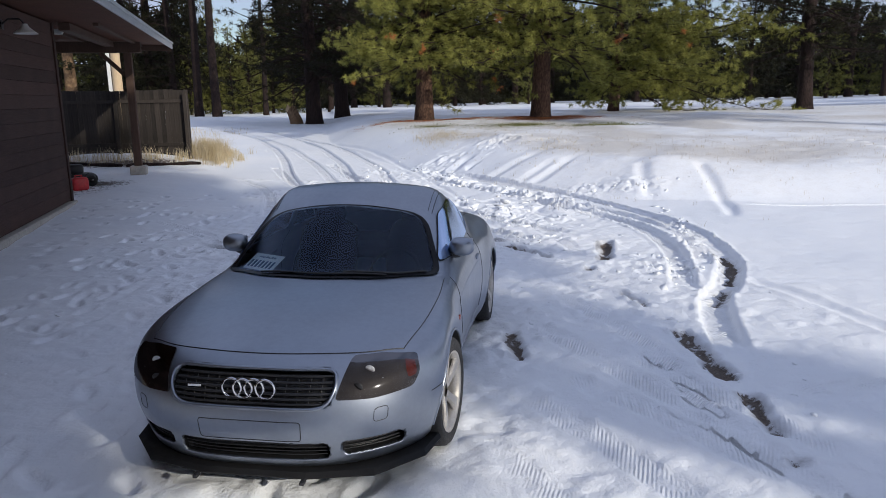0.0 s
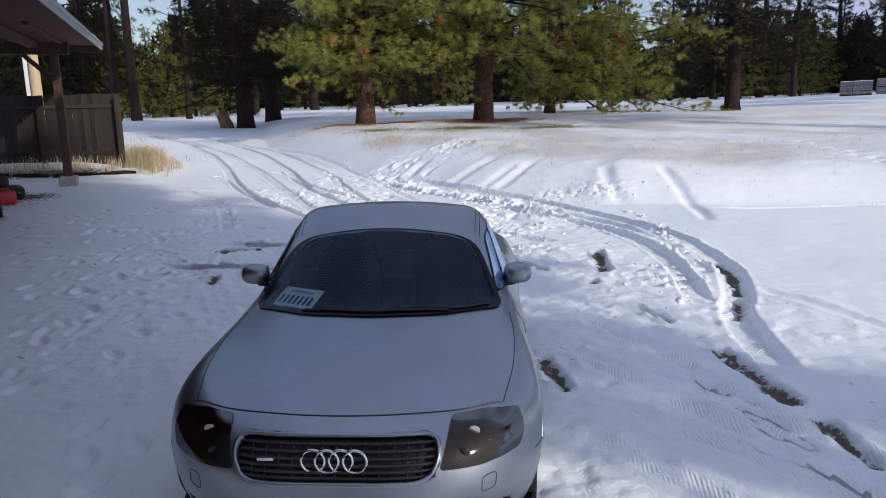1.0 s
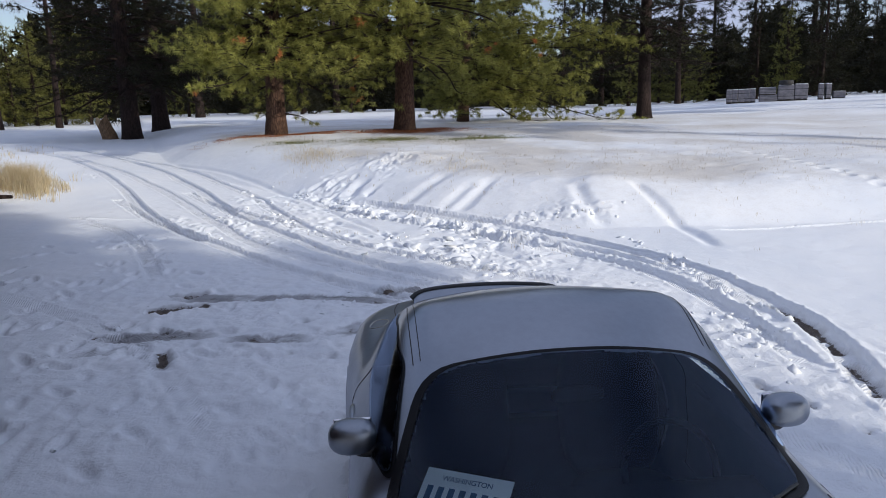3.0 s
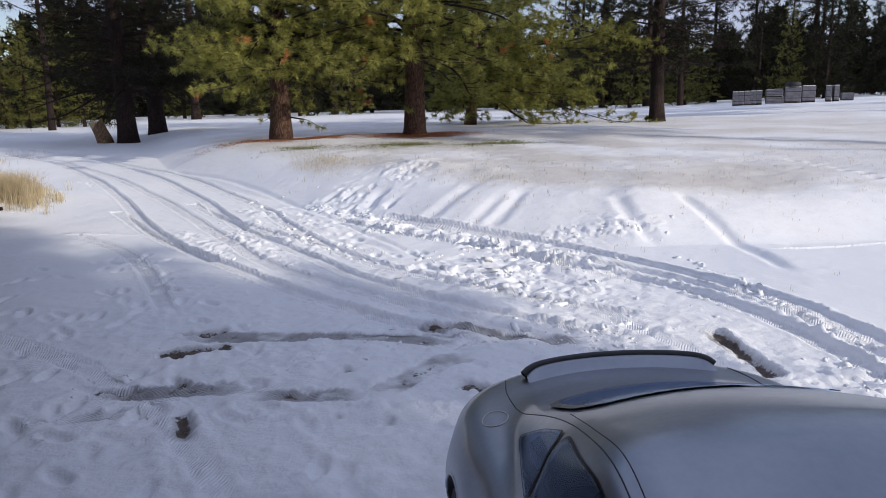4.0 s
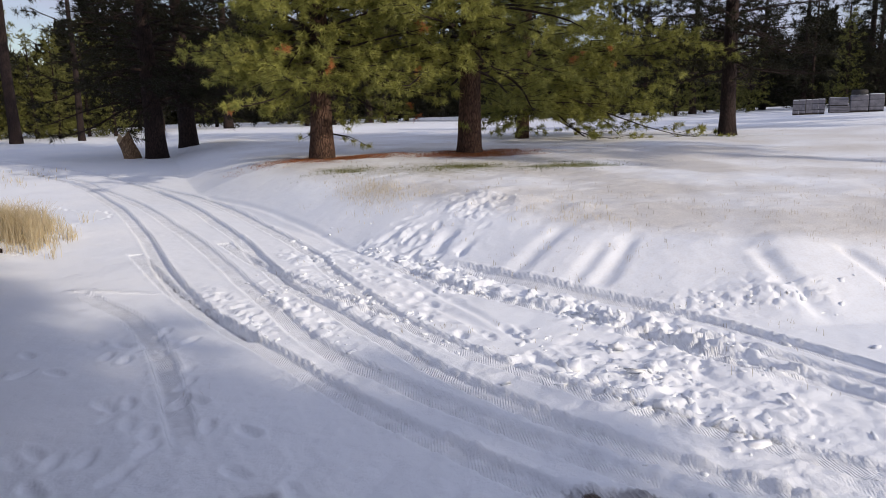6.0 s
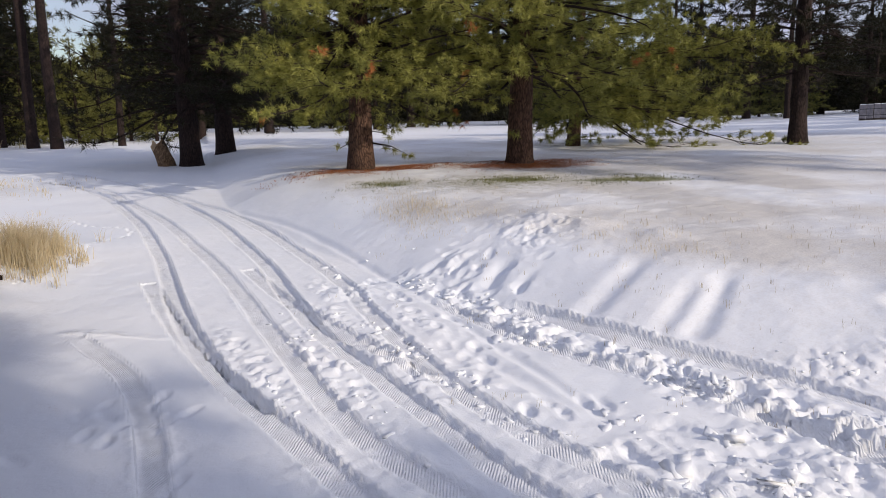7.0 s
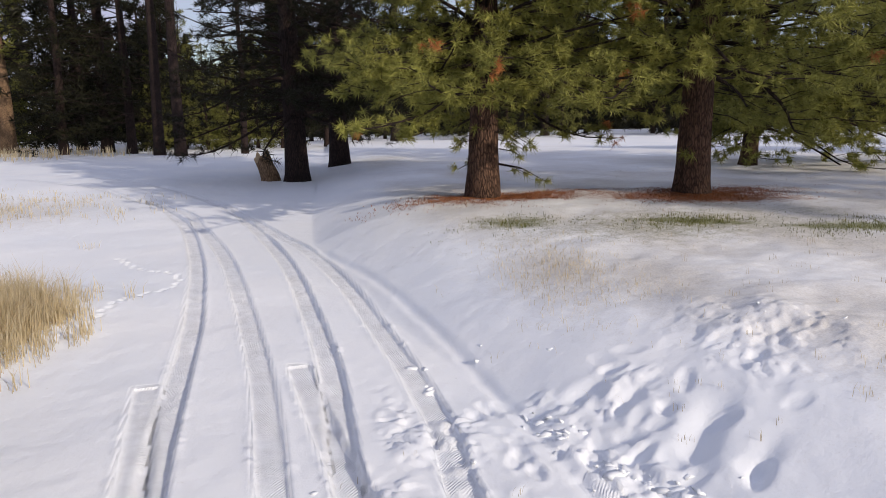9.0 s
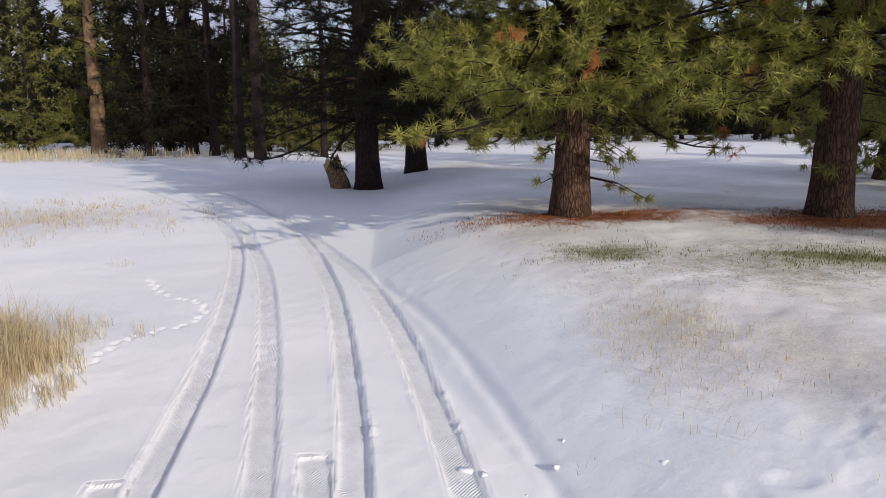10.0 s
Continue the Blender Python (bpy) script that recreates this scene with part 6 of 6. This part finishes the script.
grass_object("field_stalks", "dry weeds scattered on the bank", r.uniform(4.8, 9.5, 150), r.uniform(14.5, 25, 150), 4, 0.085, 0.0022, 0.7, 8, 0.03, STALK)
grass_object("thin_turf", "thin green and brown turf showing through snow", np.concatenate([r.normal(8.9, 0.6, 260), r.normal(11.2, 0.7, 260), r.normal(6.0, 0.6, 120)]), np.concatenate([r.normal(23.75, 0.3, 260), r.normal(22.3, 0.4, 260), r.normal(24.6, 0.4, 120)]), 6, 0.045, 0.004, 1.0, 9, 0.08, GRASS_GREEN)
grass_object("fallen_needles", "rust-brown fallen pine needles under the trees", np.concatenate([r.normal(6.8, 1.0, 1300), r.normal(11.0, 1.0, 1200)]), np.concatenate([r.normal(27.7, 0.5, 1300), r.normal(26.5, 0.5, 1200)]), 8, 0.026, 0.006, 5.0, 10, 0.12, NEEDLE_LITTER)


def clod_arrays(spots, sizes, r):
    """Broken slabs of snow: skewed, tilted blocks half sunk in."""
    n = len(spots)
    cube = np.array([(x, y, z) for z in (-1, 1) for y in (-1, 1) for x in (-1, 1)], float)
    quad = np.array([(0, 2, 3, 1), (4, 5, 7, 6), (0, 1, 5, 4), (2, 6, 7, 3), (0, 4, 6, 2), (1, 3, 7, 5)])
    v = cube[None] * r.uniform(0.55, 1.15, (n, 8, 1)) + r.normal(0, 0.16, (n, 8, 3))
    v[:, 4:, :2] *= r.uniform(0.55, 0.95, (n, 1, 1))
    v *= sizes[:, None, None] * np.stack([r.uniform(0.8, 1.7, n), r.uniform(0.6, 1.1, n), r.uniform(0.25, 0.6, n)], 1)[:, None]
    tilt = r.normal(0, 0.28, (n, 2))
    v[..., 2] += v[..., 0] * tilt[:, :1] + v[..., 1] * tilt[:, 1:]
    a = r.uniform(0, 6.28, n)
    c, s = np.cos(a)[:, None], np.sin(a)[:, None]
    v = np.stack([v[..., 0] * c - v[..., 1] * s, v[..., 0] * s + v[..., 1] * c, v[..., 2]], -1) + np.asarray(spots)[:, None]
    return v.reshape(-1, 3), (quad[None] + np.arange(n)[:, None, None] * 8).reshape(-1, 4)


def build_clods():
    r = np.random.default_rng(33)
    xs, ys, sz = [], [], []

    def strew(n, cx, cy, rx, ry, turn, lo, hi):
        c, s = math.cos(radians(turn)), math.sin(radians(turn))
        u, w = r.normal(0, 0.55, n) * rx, r.normal(0, 0.55, n) * ry
        xs.extend(cx + u * c - w * s), ys.extend(cy + u * s + w * c), sz.extend(lo + (hi - lo) * r.uniform(0, 1, n) ** 1.8)

    for n, *e in [(360, 4.3, 11.6, 1.8, 0.8, 105, 0.012, 0.075), (300, 4.9, 14.2, 2.2, 0.30, 112, 0.012, 0.06), (240, 4.35, 17.3, 2.0, 0.33, 100, 0.012, 0.06), (200, 3.0, 15.4, 1.6, 0.22, 95, 0.01, 0.05),
                  (140, 2.05, 15.6, 1.9, 0.25, 92, 0.008, 0.04), (80, 1.45, 15.0, 1.0, 0.3, 90, 0.008, 0.04), (14, 6.4, 18.5, 0.8, 0.4, 110, 0.015, 0.06), (180, 6.05, 9.2, 2.2, 0.14, 68, 0.012, 0.06),
                  (170, 4.5, 7.2, 0.8, 0.5, 60, 0.01, 0.05), (200, 3.6, 9.5, 0.9, 0.6, 100, 0.01, 0.05), (40, 3.25, 19.3, 1.6, 0.06, 92, 0.015, 0.06),
                  (60, 6.9, 12.9, 1.3, 0.3, 150, 0.01, 0.06), (260, 5.3, 12.8, 1.2, 0.35, 110, 0.012, 0.075), (150, 2.4, 6.0, 1.6, 2.6, 0, 0.006, 0.03), (130, 0.6, 10.2, 2.2, 0.8, 0, 0.006, 0.03), (60, 3.0, 3.6, 1.0, 1.4, 0, 0.006, 0.03), (60, -2.0, 9.0, 0.9, 3.5, 0, 0.006, 0.03)]:
        strew(int(n * 0.6), *e)
    spots = on_ground(xs, ys)
    sz = np.array(sz)
    inside = np.hypot(*(np.array([[0.906, -0.42], [0.42, 0.906]]) @ (spots[:, :2] - [0.76, 5.16]).T) / np.array([[1.05], [2.2]]))
    keep = (inside > 1) & (fractal(spots[:, 0], spots[:, 1], 1.7, 2, 71) > 0.42)
    spots, sz = spots[keep], sz[keep]
    spots[:, 2] -= sz * 0.12
    v, f = clod_arrays(spots, sz, r)
    me = mesh_of("snow_clods", v, f, SNOW)
    return tagged(new("snow_clods", me), "broken snow clods along the tyre tracks", "snow clods", kind="stuff")


build_clods()


def build_stump():
    stump = thing("tree_stump", "leaning pale broken stump beside a pine", "tree stump")
    v, f = tube_arrays([(0, 0, -0.2), (-0.05, 0, 0.15), (-0.18, 0, 0.5), (-0.34, 0, 0.85)], [0.36, 0.31, 0.27, 0.25], 20)
    ang = np.tile(np.arange(20) * 2 * np.pi / 20, 4)
    v[-20:, 2] += 0.13 * np.sin(ang[-20:] * 2 + 0.4) + 0.06 * np.sin(ang[-20:] * 5)
    mid = np.repeat(np.array([(0, 0, -0.2), (-0.05, 0, 0.15), (-0.18, 0, 0.5), (-0.34, 0, 0.85)]), 20, 0)
    v = mid + (v - mid) * (1 + 0.10 * np.sin(ang * 5)[:, None])
    # bark in the sunlit tone, its brightness part of the colour
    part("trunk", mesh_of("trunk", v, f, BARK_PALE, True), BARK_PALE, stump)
    top = v[-20:]
    c = top.mean(0) - np.array([0, 0, 0.05])
    vv = np.vstack([top, c])
    ff = np.array([(i, (i + 1) % 20, 20) for i in range(20)])
    part("cut_face", mesh_of("cut_face", vv, ff, CUTWOOD), CUTWOOD, stump, "splintered pale wood")
    stump.matrix_world = pose(2.1, 38.9, ground_height(2.1, 38.9), 0, 0, 10)


build_stump()

RED = simple("red_plastic", (0.50, 0.025, 0.03), 0.4)
ENGINE = simple("grimy_engine", (0.03, 0.03, 0.032), 0.5, 0.3)
WHITE = simple("white_enamel", (0.62, 0.62, 0.60), 0.5, vary=0.1)
GREY_WRAP = simple("grey_crate", (0.15, 0.145, 0.165), 0.7, vary=0.6, scale=2.5)
STRAP = simple("dark_strap", (0.02, 0.02, 0.025), 0.7)


def build_fuel_can(x, y):
    can = thing("fuel_can", "red plastic fuel can on bare ground by the porch", "fuel can")
    blob("body", (0, 0, 0.17), (0.20, 0.13, 0.17), RED, can, 5.0)
    part("handle", boxed((-0.11, -0.02, 0.37), (0.07, 0.02, 0.40), None, 0.008), RED, can)
    part("handle_post", boxed((-0.11, -0.02, 0.32), (-0.08, 0.02, 0.38), None, 0.006), RED, can)
    part("handle_post", boxed((0.04, -0.02, 0.32), (0.07, 0.02, 0.38), None, 0.006), RED, can)
    tube("spout", [(0.13, 0, 0.31), (0.17, 0, 0.38), (0.24, 0, 0.43)], [0.03, 0.022, 0.016], BLACK, can)
    can.matrix_world = pose(x, y, ground_height(x, y) - 0.01, 0, 0, 25) @ Matrix.Scale(0.85, 4)


def build_mower(x, y):
    m = thing("lawn_mower", "dark walk-behind mower parked under the porch", "lawn mower")
    blob("deck", (0, 0, 0.19), (0.42, 0.30, 0.09), ENGINE, m, 3.5)
    blob("engine", (0, 0, 0.36), (0.19, 0.17, 0.12), ENGINE, m, 4)
    tube("muffler", [(0.2, -0.1, 0.36), (0.28, -0.1, 0.36)], 0.05, BLACK, m)
    for sx in (-0.34, 0.34):
        for sy in (-0.3, 0.3):
            w = part("wheel", mesh_of("wheel", *lathe([(0.05, -0.03), (0.11, -0.03), (0.12, 0), (0.11, 0.03), (0.05, 0.03)], 20), RUBBER, True), RUBBER, m)
            w.matrix_basis = pose(sx, sy, 0.11, 0, 0, 90)
    for sy in (-0.22, 0.22):
        tube("handle_bar", [(0.3, sy, 0.22), (0.55, sy, 0.50), (0.95, sy, 0.72)], 0.014, BLACK, m)
    tube("grip", [(0.95, -0.22, 0.72), (0.97, 0, 0.73), (0.95, 0.22, 0.72)], 0.018, BLACK, m)
    m.matrix_world = pose(x, y, ground_height(x, y), 0, 0, 190)


build_fuel_can(-3.72, 17.0)
build_mower(-4.0, 17.9)


def build_wall_lamp():
    lamp = thing("wall_lamp", "barn-style wall lamp with a pale conical shade", "wall lamp")
    tube("arm", [(-3.49, 12.35, 3.12), (-3.40, 12.35, 3.20), (-3.24, 12.35, 3.20), (-3.18, 12.35, 3.12)], 0.014, BLACK, lamp)
    v, f = lathe([(0.035, 0.14), (0.05, 0.10), (0.13, 0.03), (0.17, 0.0), (0.165, -0.004), (0.12, 0.025), (0.04, 0.09)], 28)
    v = np.stack([v[:, 1] - 3.18, v[:, 2] + 12.35, v[:, 0] + 2.99], 1)
    part("shade", mesh_of("shade", v, f, WHITE, True), WHITE, lamp)
    part("backplate", boxed((-3.497, 12.29, 3.05), (-3.48, 12.41, 3.19), None, 0.004), BLACK, lamp)


build_wall_lamp()


def build_tube_light():
    t = thing("tube_light", "white tube light fixed under the porch roof", "ceiling light")
    part("housing", boxed((-4.2, 16.15, 3.34), (-3.52, 16.27, 3.405), None, 0.01), WHITE, t)
    part("diffuser", boxed((-4.18, 16.16, 3.305), (-3.54, 16.26, 3.339), None, 0.012), WHITE, t)


build_tube_light()


def build_crates():
    first = None
    r = random.Random(4)
    ax, ay, ux, uy = 47.4, 43.6, 0.655, -0.755
    rows = [(0.75 + 0.62 * k, 0.60, 1.0, 0.0) for k in range(5)] + [(4.85, 1.9, 0.48, 0.0), (4.75, 1.75, 0.55, 0.50), (6.65, 1.65, 1.12, 0.0), (8.2, 1.35, 1.15, 0.0), (10.2, 0.5, 1.1, 0.0), (10.9, 0.5, 1.1, 0.0), (12.0, 1.2, 0.5, 0.0)]
    for d, wide, tall, up in rows:
        x, y = ax + ux * d * 0.69, ay + uy * d * 0.69
        if first is None:
            c = thing("crate", "grey strapped crate dusted with snow by the woods", "crate", group="stacked crates")
            part("box", boxed((-0.5, -0.4, 0.06), (0.5, 0.4, 1.25), None, 0.04), GREY_WRAP, c)
            part("snow_cap", boxed((-0.46, -0.36, 1.252), (0.46, 0.36, 1.30), None, 0.02), SNOW, c, "snow lying on top")
            for z in (0.32, 0.85):
                part("strap", boxed((-0.506, -0.406, z), (0.506, 0.406, z + 0.05), None, 0.004), STRAP, c)
            part("pallet", boxed((-0.49, -0.42, -0.08), (0.49, 0.42, 0.056), None, 0.01), FENCE, c)
            first = c
        else:
            c = copy_thing(first, Matrix.Identity(4))
        c.matrix_basis = pose(x, y, ground_height(x, y) + 0.06 + up, 0, 0, -49 + (r.uniform(-7, 7) if wide < 1 else 0))
        c.scale = (wide * 0.69, 0.8, tall * 0.8)


build_crates()


def build_tractor_tyre(x, y, z):
    t = tagged(part("tyre", mesh_of("tyre", *lathe([(0.25, -0.16), (0.45, -0.18), (0.52, -0.1), (0.53, 0.1), (0.45, 0.18), (0.25, 0.16), (0.25, -0.16)], 30), RUBBER, True), RUBBER), "black tyre lying on the crate stack", "tyre")
    t.matrix_world = pose(x, y, z, 0, 90, 0)


build_tractor_tyre(50.4, 40.13, ground_height(50.4, 40.13) + 0.06 + 1.30 * 0.896 + 0.17)


def build_pole(x, y):
    p = thing("pole", "pale sunlit timber pole behind the fence", "pole")
    tube("shaft", [(0, 0, -0.3), (0, 0, 3), (0, 0, 8)], [0.17, 0.155, 0.13], CUTWOOD, p, 16)
    part("guard", boxed((-0.29, -0.04, 0), (-0.175, 0.04, 4.5), None, 0.01), WHITE, p)
    p.matrix_world = pose(x, y, ground_height(x, y), 0, 0, 0)


build_pole(-4.45, 27.2)


def build_log_edge():
    for k, (x0, y0, x1, y1) in enumerate([(-5.4, 21.35, -3.5, 20.95), (-3.4, 20.9, -1.5, 21.1)]):
        log = thing("log", "dark snow-dusted edging log along the grass bed", "log", group="bed edging")
        pts = [(x0 + (x1 - x0) * q, y0 + (y1 - y0) * q, ground_height(x0 + (x1 - x0) * q, y0 + (y1 - y0) * q) + 0.02 + 0.02 * math.sin(9 * q)) for q in np.linspace(0, 1, 8)]
        tube("trunk", pts, [0.05, 0.065, 0.05, 0.06, 0.045, 0.06, 0.05, 0.04], BARK_DARK, log, 12)


build_log_edge()
